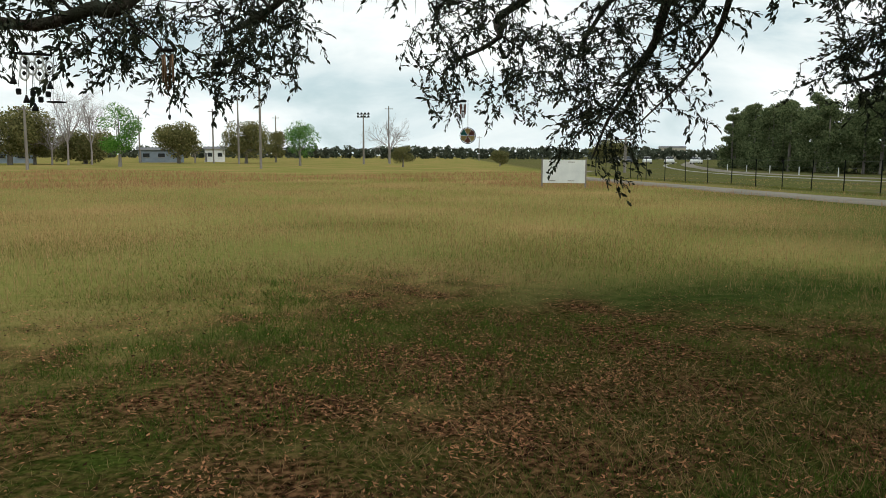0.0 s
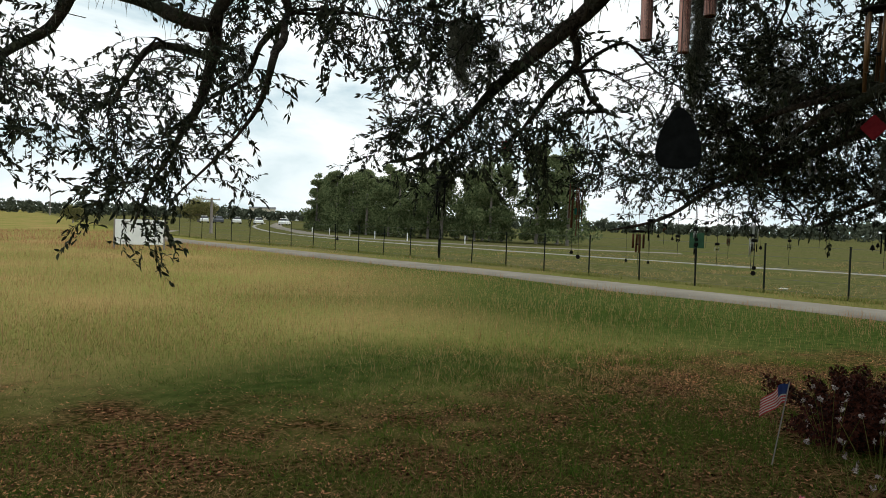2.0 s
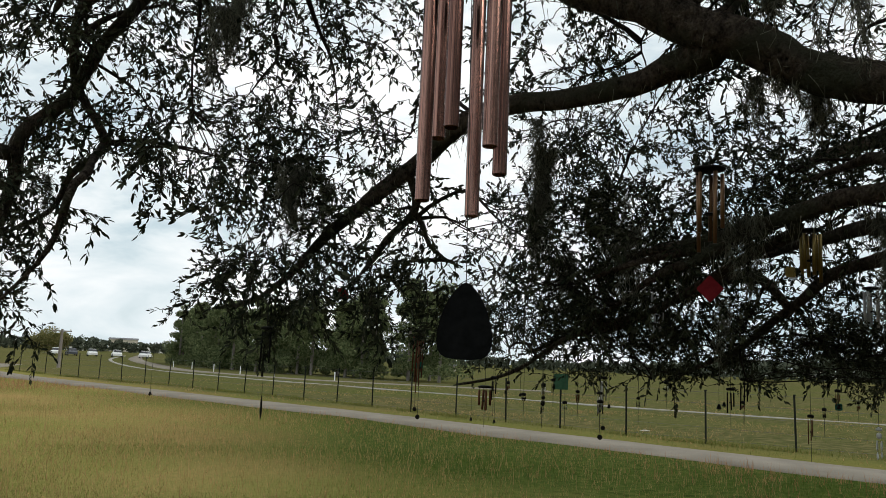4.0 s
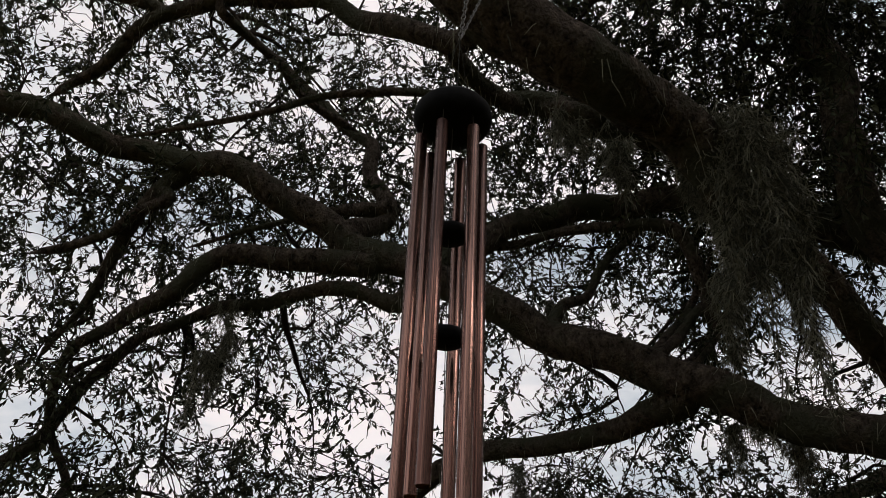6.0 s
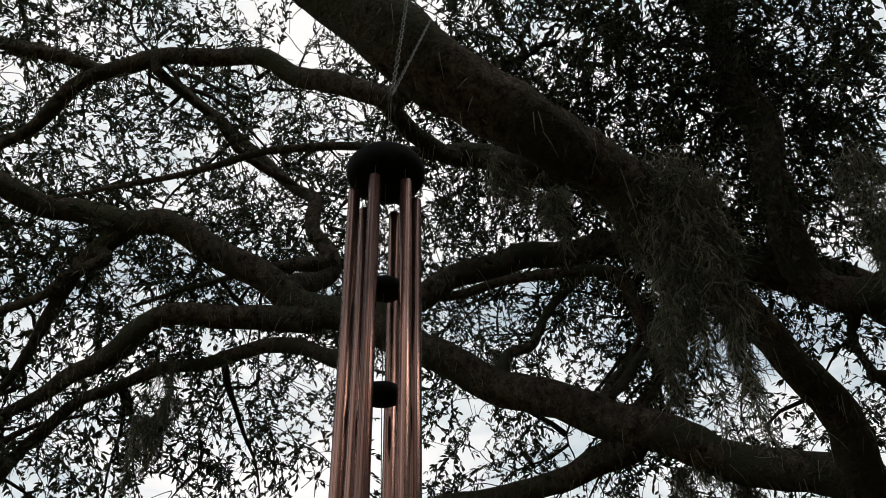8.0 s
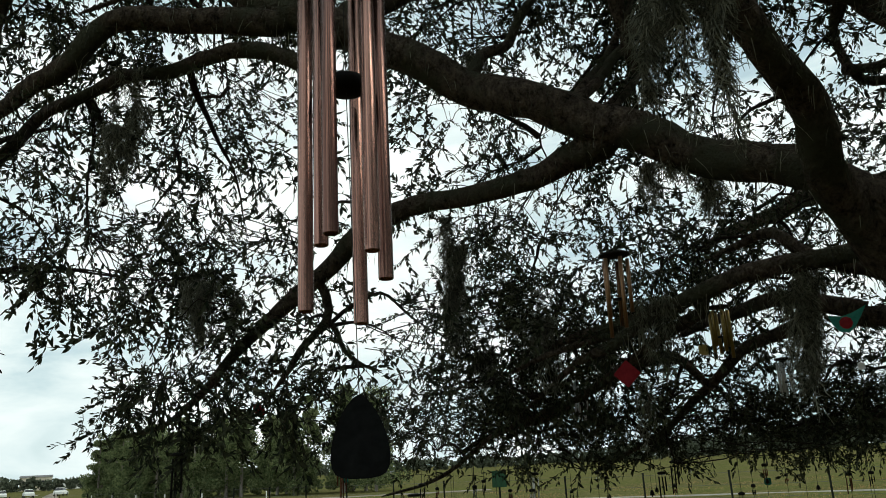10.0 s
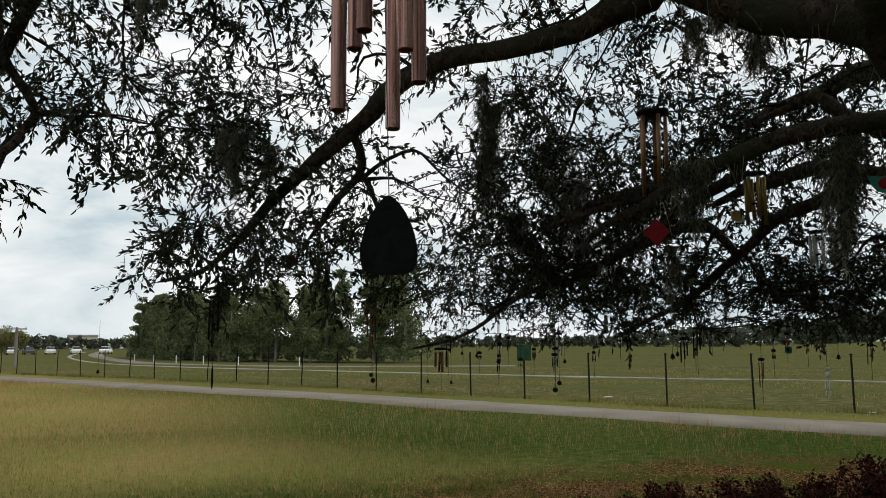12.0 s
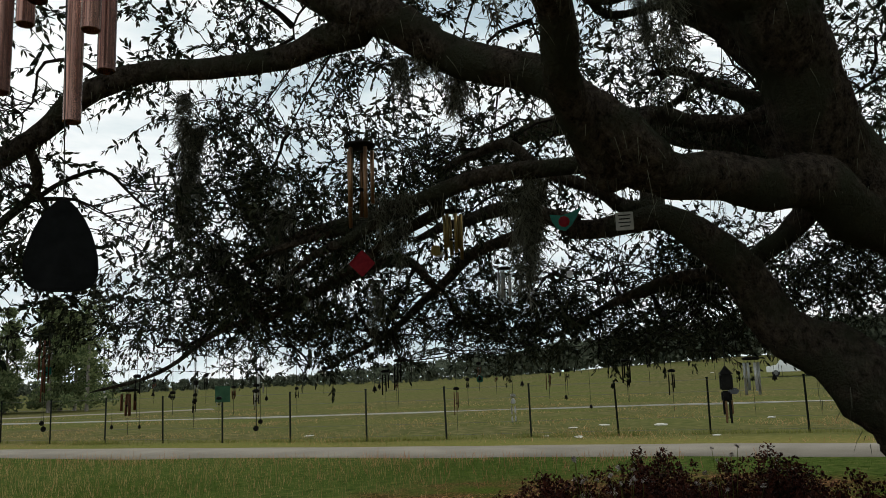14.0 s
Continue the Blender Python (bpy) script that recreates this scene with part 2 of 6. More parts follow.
def ground_material():
    m = bpy.data.materials.new("field_ground")
    m.use_nodes = True
    n, l = m.node_tree.nodes, m.node_tree.links
    b = n["Principled BSDF"]
    b.inputs["Roughness"].default_value = 0.95
    b.inputs["Specular IOR Level"].default_value = 0.0
    co = n.new("ShaderNodeTexCoord")

    def noise_node(scale, detail=6):
        t = n.new("ShaderNodeTexNoise")
        t.inputs["Scale"].default_value, t.inputs["Detail"].default_value = scale, detail
        l.new(co.outputs["Object"], t.inputs["Vector"])
        return t.outputs["Fac"]

    def ramp(fac, stops):
        r = n.new("ShaderNodeValToRGB")
        e = r.color_ramp.elements
        while len(e) < len(stops):
            e.new(0.5)
        for k, (p, c) in enumerate(stops):
            e[k].position, e[k].color = p, (*c, 1)
        l.new(fac, r.inputs["Fac"])
        return r.outputs["Color"]

    def blend(fac, a, c):
        x = n.new("ShaderNodeMix")
        x.data_type = "RGBA"
        l.new(fac, x.inputs["Factor"])
        l.new(a, x.inputs["A"])
        l.new(c, x.inputs["B"])
        return x.outputs["Result"]

    field = ramp(noise_node(0.16), [(0.35, (0.16, 0.18, 0.040)), (0.5, (0.235, 0.21, 0.065)), (0.66, (0.37, 0.235, 0.10))])
    tuft = ramp(noise_node(9.0, 8), [(0.3, (0.09, 0.11, 0.024)), (0.5, (0.22, 0.185, 0.06)), (0.7, (0.36, 0.25, 0.11))])
    mixer = n.new("ShaderNodeValue")
    mixer.outputs[0].default_value = 0.4
    open_field = blend(mixer.outputs[0], field, tuft)
    # litter and turf below the oak, coloured darker to include the crown's shade
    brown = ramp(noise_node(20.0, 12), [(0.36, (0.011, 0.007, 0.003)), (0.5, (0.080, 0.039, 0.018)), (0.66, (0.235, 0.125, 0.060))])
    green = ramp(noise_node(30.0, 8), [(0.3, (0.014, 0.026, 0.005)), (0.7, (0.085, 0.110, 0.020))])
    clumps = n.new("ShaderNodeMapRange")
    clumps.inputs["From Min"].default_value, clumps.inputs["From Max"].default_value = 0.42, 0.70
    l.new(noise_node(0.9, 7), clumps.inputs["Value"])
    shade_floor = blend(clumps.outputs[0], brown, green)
    zone = n.new("ShaderNodeAttribute")
    zone.attribute_name = "litter"
    lush = n.new("ShaderNodeAttribute")
    lush.attribute_name = "lush"
    verdant = ramp(noise_node(5.0, 9), [(0.3, (0.024, 0.040, 0.009)), (0.5, (0.052, 0.074, 0.017)), (0.7, (0.100, 0.104, 0.031))])
    grassland = blend(lush.outputs["Fac"], open_field, verdant)
    mown = n.new("ShaderNodeAttribute")
    mown.attribute_name = "mown"
    stubble = ramp(noise_node(2.2, 9), [(0.32, (0.048, 0.052, 0.022)), (0.5, (0.086, 0.084, 0.036)), (0.68, (0.18, 0.145, 0.075))])
    regrowth = ramp(noise_node(3.1, 9), [(0.32, (0.042, 0.060, 0.018)), (0.5, (0.085, 0.092, 0.032)), (0.68, (0.15, 0.135, 0.055))])
    drift = n.new("ShaderNodeMapRange")
    drift.inputs["From Min"].default_value, drift.inputs["From Max"].default_value = 0.40, 0.60
    l.new(noise_node(0.11, 5), drift.inputs["Value"])
    pasture = blend(drift.outputs[0], stubble, regrowth)
    grassland = blend(mown.outputs["Fac"], grassland, pasture)
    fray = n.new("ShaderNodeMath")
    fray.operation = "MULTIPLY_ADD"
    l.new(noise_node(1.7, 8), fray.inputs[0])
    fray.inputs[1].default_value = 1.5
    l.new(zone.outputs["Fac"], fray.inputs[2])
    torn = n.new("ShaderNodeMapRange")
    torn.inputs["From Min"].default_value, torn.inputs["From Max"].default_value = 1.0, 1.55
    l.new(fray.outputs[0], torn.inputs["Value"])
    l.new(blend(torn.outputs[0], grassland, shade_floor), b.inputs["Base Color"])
    bp = n.new("ShaderNodeBump")
    bp.inputs["Strength"].default_value, bp.inputs["Distance"].default_value = 0.35, 0.04
    l.new(noise_node(17.0, 10), bp.inputs["Height"])
    l.new(bp.outputs[0], b.inputs["Normal"])
    return m


# one sheet, fine near the tree and coarse towards the horizon
steps = np.concatenate([-np.geomspace(2500, 26, 24), np.arange(-24, 61, 1.0), np.geomspace(63, 2500, 36)])
gx, gy = np.meshgrid(steps, steps, indexing="ij")
gz = 0.025 * np.sin(gx * 0.7) * np.cos(gy * 0.6 + 1) + land(gx, gy)
k = len(steps)
ii, jj = np.meshgrid(np.arange(k - 1), np.arange(k - 1), indexing="ij")
quads = np.stack([ii * k + jj, (ii + 1) * k + jj, (ii + 1) * k + jj + 1, ii * k + jj + 1], -1).reshape(-1, 4)
ground_mesh = smooth(mesh_of("ground", np.stack([gx, gy, gz], -1).reshape(-1, 3), quads, ground_material()))
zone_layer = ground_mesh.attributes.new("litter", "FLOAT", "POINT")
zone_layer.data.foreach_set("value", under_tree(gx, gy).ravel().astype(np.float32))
lush_layer = ground_mesh.attributes.new("lush", "FLOAT", "POINT")
lush_layer.data.foreach_set("value", lushness(gx, gy).ravel().astype(np.float32))
mown_layer = ground_mesh.attributes.new("mown", "FLOAT", "POINT")
mown_layer.data.foreach_set("value", np.clip((gx - np.interp(gy, [-40, -6, 4, 13, 24, 34, 43, 54, 90], [28, 22.6, 21.7, 20.0, 18.0, 15.7, 14.0, 11.8, 9]) - 0.6) / 2.5, 0, 0.85).ravel().astype(np.float32))
ground = tagged(new("ground", ground_mesh), "olive and tan grass field with leaf litter below the oak", "ground", kind="structure")


def strip(name, line, width, height, material, label, category):
    """A flat band with a shallow crown along a plan line, its edges sunk into the ground."""
    c = spline([(x, y, 0.0) for x, y in line], 1.0)
    d = np.gradient(c, axis=0)
    d /= np.linalg.norm(d, axis=1)[:, None]
    side = np.stack([-d[:, 1], d[:, 0], 0 * d[:, 0]], 1)
    cols = []
    for s, h in ((-0.52, -0.08), (-0.5, height), (0.0, height + 0.02), (0.5, height), (0.52, -0.08)):
        wob = 0.04 * np.sin(np.arange(len(c)) * 1.7 + 5 * s) if abs(s) > 0.4 else 0
        q = c + side * (s * width + wob)[:, None] if np.ndim(wob) else c + side * s * width
        cols.append(q + np.array([0, 0, h]))
    v = np.stack(cols, 1).reshape(-1, 3)
    i, j = np.meshgrid(np.arange(len(c) - 1), np.arange(4), indexing="ij")
    f = np.stack([i * 5 + j, (i + 1) * 5 + j, (i + 1) * 5 + j + 1, i * 5 + j + 1], -1).reshape(-1, 4)
    return tagged(new(name, mesh_of(name, v, f, material)), label, category, kind="structure")


strip("path", [(22.7, -23.2), (20.7, -6.4), (19.8, 4.1), (18.0, 13.6), (16.2, 25.1), (14.0, 35.6), (12.2, 45.1), (10.0, 56.6), (9.8, 69.2), (14.6, 86.0)], 2.4, 0.035, ASPHALT, "grey worn asphalt path along the wire fence", "path")
strip("road", [(60, -60), (46, -10), (41, 12), (34.5, 29.5), (30, 48), (26.5, 66), (27, 90), (38, 140), (60, 210)], 0.5, 0.03, CONCRETE, "pale strip of far road edge crossing the field", "road")
strip("road", [(47, 47), (41, 52), (33, 62), (30, 80), (33, 100), (45, 150), (70, 230)], 2.4, 0.015, ASPHALT, "grey asphalt road beside the pine wood", "road")

# ---- grass, seed heads and fallen leaves ----
FENCE = [(24.6, -5.2), (24.5, -2.6), (24.4, 0.1), (24.3, 2.7), (24.05, 5.3), (23.55, 7.95), (22.8, 10.4), (21.95, 12.75), (21.3, 15.08), (20.67, 17.4), (20.3, 19.75), (20.1, 22.15), (19.8, 24.5), (19.46, 26.9), (19.2, 29.3), (18.5, 34.5), (16.4, 46.0), (13.4, 57.0), (11.7, 67.0)]
PATH_LINE = np.array([(20.5, -6.4), (19.6, 4.1), (17.9, 13.6), (16.0, 25.1), (13.8, 35.6), (12.1, 45.1), (10.0, 56.6)])


def scatter(count, rmin, rmax, a0, a1, power=1.0):
    r = rmin + (rmax - rmin) * rng.random(count) ** power
    a = np.radians(rng.uniform(a0, a1, count))
    return 0.6 + r * np.sin(a), 0.6 + r * np.cos(a)


def blades(name, x, y, low, high, width, material, label, lean=0.5):
    n = len(x)
    h = rng.uniform(low, high, n)
    turn = rng.uniform(0, 2 * np.pi, n)
    w = width * rng.uniform(0.6, 1.3, n)
    dx, dy = np.cos(turn) * w, np.sin(turn) * w
    lx, ly = rng.normal(0, lean, n) * h, rng.normal(0, lean, n) * h
    z = np.full(n, -0.02)
    v = np.stack([np.stack([x - dx, y - dy, z], 1), np.stack([x + dx, y + dy, z], 1), np.stack([x + lx, y + ly, h], 1)], 1).reshape(-1, 3)
    f = np.arange(3 * n).reshape(-1, 3)
    return tagged(new(name, mesh_of(name, v, f, material)), label, "grass", kind="stuff")


def off_path(x, y):
    px = np.interp(y, PATH_LINE[:, 1], PATH_LINE[:, 0])
    return np.abs(x - px) > 1.28


def tufty(x, y):
    """Where grass grows through the litter: wandering patches."""
    return np.sin(x * 1.3 + 1.7 * np.sin(y * 0.9)) + np.sin(y * 1.6 + 1.3 * np.sin(x * 0.7 + 2)) + 0.5 * np.sin(3.1 * x + 2.3 * y)


x, y = scatter(330000, 2.2, 19, -66, 100)
keep = (rng.random(len(x)) > under_tree(x, y) * np.where(tufty(x, y) > 0.1, 0.2, 0.62)) & off_path(x, y)
x, y = x[keep], y[keep]
green = rng.random(len(x)) < (lushness(x, y) + 0.35 * under_tree(x, y)) * np.maximum(np.clip((x + 2.5 + 2 * (y < 6)) / 2.5, 0.3, 1), green_patch(x, y))
blades("short_grass", x[~green], y[~green], 0.015, 0.055, 0.0026, GRASS, "short yellowed grass at the meadow's near edge", 1.0)
blades("shade_grass", x[green], y[green], 0.015, 0.06, 0.0030, LUSH, "short green grass below and beside the oak", 1.0)
cx, cy = scatter(5200, 2.2, 12.5, -66, 80, 0.8)
fresh = tufty(cx * 0.8 + 3, cy * 0.8) > -0.25
cx, cy = cx[fresh], cy[fresh]
pick = np.repeat(np.arange(len(cx)), 26)
x, y = cx[pick] + rng.normal(0, 0.07, len(pick)), cy[pick] + rng.normal(0, 0.07, len(pick))
keep = rng.random(len(x)) < under_tree(x, y) * 0.9 + 0.12 + green_patch(x, y)
blades("grass_tufts", x[keep], y[keep], 0.03, 0.10, 0.0036, TUFT, "scattered green tufts growing through the leaf litter", 0.6)
cx, cy = scatter(7000, 2.2, 12, -66, 70, 0.8)
pick = np.repeat(np.arange(7000), 9)
x, y = cx[pick] + rng.normal(0, 0.06, len(pick)), cy[pick] + rng.normal(0, 0.06, len(pick))
blades("dry_tufts", x, y, 0.02, 0.07, 0.0026, SEED, "scattered straw-coloured dry tufts", 1.8)
x, y = scatter(200000, 9, 60, -44, 75, 1.25)
keep = (rng.random(len(x)) > under_tree(x, y) * 1.6 + 0.25 * (np.hypot(x, y) < 14)) & off_path(x, y)
x, y = x[keep], y[keep]
green = rng.random(len(x)) < lushness(x, y)
blades("meadow_grass", x[~green], y[~green], 0.02, 0.075, 0.0034, GRASS, "ankle-high olive meadow grass on the open field", 0.7)
blades("verge_grass", x[green], y[green], 0.02, 0.075, 0.0036, LUSH, "green grass along the path and behind the fence", 0.7)
x, y = scatter(190000, 9, 48, -44, 60, 1.0)
lane = np.interp(y, PATH_LINE[:, 1], PATH_LINE[:, 0])
keep = (x < lane - 1.3) & (rng.random(len(x)) > lushness(x, y) * 0.62) & (rng.random(len(x)) < np.clip((y - 7 + 0.25 * np.maximum(x, 0)) / 12, 0.05, 1))
blades("seed_grass", x[keep], y[keep], 0.06, 0.24, 0.0034, SEED, "tall tan and reddish seed heads standing in the meadow", 0.22)

verge = spline([(x, y, 0.0) for x, y in FENCE], 0.05)
pick = rng.integers(len(verge), size=16000)
x, y = verge[pick, 0] + rng.normal(-0.05, 0.16, 16000), verge[pick, 1] + rng.normal(0, 0.1, 16000)
keep = np.sin(1.9 * y + 2 * np.sin(0.7 * y)) > rng.normal(-0.5, 0.6, 16000)
blades("fence_grass", x[keep], y[keep], 0.06, 0.22, 0.006, GRASS, "unmown tufts of olive grass along the foot of the fence", 0.4)
x, y = scatter(60000, 20, 62, 14, 100, 1.0)
lane = np.interp(y, PATH_LINE[:, 1], PATH_LINE[:, 0])
keep = (x > lane + 2.2) & (np.sin(0.9 * x + 1.3 * np.sin(0.5 * y)) + np.sin(0.8 * y + np.sin(0.6 * x)) + rng.normal(0, 0.6, 60000) > 0.5)
blades("pasture_grass", x[keep], y[keep], 0.03, 0.12, 0.011, SEED, "straw-coloured stubble patches on the mown pasture", 0.9)
x, y = scatter(70000, 40, 100, -44, 40, 1.0)
lane = np.interp(y, PATH_LINE[:, 1], PATH_LINE[:, 0])
keep = (x < lane - 1.6) & (y < 74 + 4 * np.sin(0.13 * x)) & (np.sin(0.19 * x + 0.7 * np.sin(0.11 * y)) + np.sin(0.23 * y + 1) > -1.1)
blades("far_seed_grass", x[keep], y[keep], 0.12, 0.34, 0.010, REDSEED, "reddish seed heads along the far side of the meadow", 0.25)

x, y = scatter(60000, 12, 50, 4, 80, 1.0)
lane = np.interp(y, PATH_LINE[:, 1], PATH_LINE[:, 0])
keep = (x < lane - 1.25) & (rng.random(len(x)) < np.exp(-(lane - 1.25 - x) / 1.4)) & (np.sin(0.8 * y + 2 * np.sin(0.31 * y)) + np.sin(2.3 * y) + rng.normal(0, 0.6, len(x)) > -0.5)
blades("path_seed_grass", x[keep], y[keep], 0.08, 0.30, 0.0055, REDSEED, "uneven fringe of reddish seed grass along the path", 0.25)

n = 480000
x, y = scatter(n, 2.2, 13.5, -66, 100, 0.8)
heaped = np.sin(5.1 * x + 2 * np.sin(3.7 * y)) + np.sin(4.3 * y + 1.5 * np.sin(6.1 * x))
keep = rng.random(n) < under_tree(x, y) * np.where(tufty(x, y) > 0.1, 0.3, 0.8) * np.clip(0.55 + 0.35 * heaped, 0.12, 1) + 0.02
x, y = x[keep], y[keep]
n = len(x)
turn, size = rng.uniform(0, 2 * np.pi, n), 0.006 + 0.02 * rng.random(n) ** 1.8
c, s = np.cos(turn), np.sin(turn)
tilt = rng.uniform(-0.9, 1.3, n)
base = np.stack([x, y, rng.uniform(0.006, 0.03, n)], 1)
along, across = np.stack([c, s, 0 * c], 1) * size[:, None], np.stack([-s, c, tilt], 1) * size[:, None] * 0.38
v = np.stack([base - along, base + across, base + along * 0.9 + np.array([0, 0, 0.008]), base - across + np.stack([0 * c, 0 * c, tilt * size * 0.76], 1)], 1).reshape(-1, 3)
tagged(new("fallen_leaves", mesh_of("fallen_leaves", v, np.arange(4 * n).reshape(-1, 4), LITTER)), "brown and reddish fallen oak leaves scattered on the ground", "leaf litter", kind="stuff")

# ---- wire fence ----
fence = thing("wire_fence", 0, 0, 0, "long wire fence on thin dark green steel posts", "fence")
line = spline([(x, y, 0.0) for x, y in FENCE], 0.05)
run = np.concatenate([[0], np.cumsum(np.linalg.norm(np.diff(line, axis=0), axis=1))])


def fence_post():
    bm = box(0, 0, 0.70, 0.055, 0.012, 1.6, 0.002)
    add_box(bm, 0, 0.02, 0.70, 0.012, 0.04, 1.6, 0.002)
    add_box(bm, 0, 0, 1.49, 0.062, 0.05, 0.03, 0.004)
    return bm


post_mesh = bpy.data.meshes.new("post")
bm = fence_post()
bm.to_mesh(post_mesh)
bm.free()
post_mesh.materials.append(STEEL)
sign_post = run[np.argmin(np.hypot(line[:, 0] - 20.3, line[:, 1] - 19.75))]
spots = np.concatenate([sign_post - 2.42 * np.arange(10, 0, -1), sign_post + 2.42 * np.arange(0, 25)])
spots = spots[(spots > 0) & (spots < run[-1])]
for s in spots:
    px, py = np.interp(s, run, line[:, 0]), np.interp(s, run, line[:, 1])
    part("post", post_mesh, STEEL, fence, m=pose(px, py, 0, rng.normal(0, 1.0), rng.normal(0, 1.0), rng.uniform(65, 85)))
for h in (0.12, 0.45, 0.8, 1.12, 1.44):
    v, f = tube_arrays(np.column_stack([line[::20, 0], line[::20, 1], np.full(len(line[::20]), h), np.full(len(line[::20]), 0.0035)]), 4)
    part("wire", mesh_of("wire", v, f, WIRE), WIRE, fence)

# ---- the oak ----
oak = thing("oak_tree", 8.7, -0.1, 0, "spreading live oak with dark bark, hanging moss and low drooping limbs", "tree")
oak_limbs = []
limb_count = [0]


def limb(tree, pts):
    """One limb through points of x, y, z, radius; it bends and swells a little on its way."""
    limb_count[0] += 1
    if oak_limbs:
        known = np.vstack(oak_limbs)
        gap = np.linalg.norm(known[:, :3] - np.array(pts[0][:3]), axis=1)
        reach = gap + np.where(known[:, 3] < 0.8 * pts[0][3], 1.2, 0.0)
        if 0.02 < gap.min() < 2.4:
            root = known[np.argmin(reach)]
            pts = [(root[0], root[1], root[2], min(root[3] * 0.85, pts[0][3] * 1.15))] + list(pts)
    c = spline(pts, 0.09)
    g = np.random.default_rng(100 + limb_count[0])
    k = np.arange(len(c))
    for axis in range(3):
        c[:, axis] += np.minimum(c[:, 3] * 0.35, 0.03) * (np.sin(k * 0.35 + g.uniform(0, 6)) + 0.6 * np.sin(k * 0.8 + g.uniform(0, 6)))
    c[:, 3] = np.maximum(c[:, 3], 0.008)
    c[-1, 3] = 0.004
    big = pts[0][3] > 0.1
    v, f = tube_arrays(c, 18 if big else 10, 0.09 if big else 0.12, limb_count[0])
    oak_limbs.append(c)
    ob = part("limb", smooth(mesh_of("limb", v, f, BARK)), BARK, None)
    ob.parent = tree
    ob.matrix_parent_inverse = tree.matrix_basis.inverted()
    return ob


trunk_curve = spline([(8.75, -0.15, -0.25, 1.0), (8.7, -0.1, 0.1, 0.86), (8.65, -0.05, 0.7, 0.66), (8.58, 0.08, 1.4, 0.58), (8.5, 0.3, 2.1, 0.52), (8.44, 0.45, 2.6, 0.44), (8.4, 0.5, 3.0, 0.28)], 0.1)
v, f = tube_arrays(trunk_curve, 28, 0.08, 5)
trunk = part("trunk", smooth(mesh_of("trunk", v, f, BARK)), BARK, None)
trunk.parent, trunk.matrix_parent_inverse = oak, oak.matrix_basis.inverted()
limb(oak, [(8.44, 0.49, 2.70, 0.262), (7.81, 1.28, 2.73, 0.207), (7.20, 1.74, 2.92, 0.181), (6.64, 2.13, 2.97, 0.157), (6.26, 2.44, 2.98, 0.140), (5.99, 2.68, 3.17, 0.143), (5.86, 2.91, 3.47, 0.122), (5.80, 3.28, 3.69, 0.121), (5.70, 3.66, 3.89, 0.121), (5.46, 4.07, 4.07, 0.133), (5.22, 4.34, 4.25, 0.130), (5.02, 4.66, 4.49, 0.126), (4.75, 4.99, 4.73, 0.121), (4.49, 5.24, 4.89, 0.118), (4.20, 5.53, 5.07, 0.120), (3.94, 5.72, 5.23, 0.120), (3.65, 5.97, 5.55, 0.118), (3.33, 6.17, 5.74, 0.114), (3.03, 6.37, 5.87, 0.102), (2.74, 6.58, 5.97, 0.098), (2.41, 6.82, 6.08, 0.093), (1.36, 7.13, 6.15, 0.090), (0.70, 7.60, 6.41, 0.079), (-0.11, 8.09, 6.25, 0.051)])
limb(oak, [(6.16, 2.77, 3.01, 0.124), (5.71, 2.76, 3.28, 0.110), (5.37, 2.70, 3.53, 0.100), (5.03, 2.67, 3.69, 0.088), (4.77, 2.70, 3.84, 0.077), (4.52, 2.73, 4.03, 0.089), (3.94, 2.82, 4.47, 0.134), (3.53, 2.90, 4.58, 0.140), (3.14, 2.98, 4.69, 0.150), (2.82, 3.09, 4.94, 0.165), (2.56, 3.24, 5.22, 0.173), (2.23, 3.49, 5.71, 0.189), (1.16, 4.17, 6.96, 0.206)])
limb(oak, [(8.44, 0.49, 2.70, 0.272), (7.87, 1.28, 2.98, 0.256), (7.57, 1.55, 3.37, 0.278), (7.22, 1.72, 3.81, 0.267), (6.90, 1.87, 4.17, 0.264), (6.61, 1.99, 4.51, 0.242), (6.68, 1.61, 6.06, 0.162)])
limb(oak, [(6.72, 3.06, 5.12, 0.129), (6.51, 3.05, 5.52, 0.134), (6.31, 3.01, 6.07, 0.132), (6.31, 3.00, 7.09, 0.131), (6.46, 3.18, 8.65, 0.114)])
limb(oak, [(8.55, 0.15, 1.00, 0.313), (8.28, 1.03, 1.03, 0.305), (8.07, 1.31, 1.47, 0.320), (7.92, 1.66, 1.82, 0.227), (7.80, 1.96, 2.02, 0.180), (7.66, 2.17, 2.25, 0.162), (7.51, 2.30, 2.50, 0.143), (7.50, 2.48, 2.73, 0.126), (7.49, 2.69, 2.87, 0.101), (7.41, 2.99, 2.91, 0.083), (7.36, 3.47, 2.89, 0.069), (7.32, 3.43, 2.93, 0.073), (7.25, 3.88, 3.06, 0.061), (7.32, 4.43, 3.05, 0.042), (7.47, 4.97, 2.98, 0.026)])
limb(oak, [(6.84, 2.63, 3.04, 0.084), (6.65, 2.92, 3.12, 0.064), (6.43, 3.25, 3.16, 0.058), (6.28, 3.60, 3.13, 0.060), (6.19, 4.00, 3.03, 0.058), (6.15, 4.26, 2.92, 0.056), (6.11, 4.67, 2.90, 0.044), (6.17, 5.08, 2.89, 0.033), (6.26, 5.60, 2.83, 0.019)])
limb(oak, [(6.13, 4.29, 2.94, 0.057), (6.05, 4.58, 2.80, 0.042), (6.07, 4.89, 2.71, 0.032), (6.22, 5.34, 2.55, 0.021), (6.46, 5.97, 2.34, 0.014)])
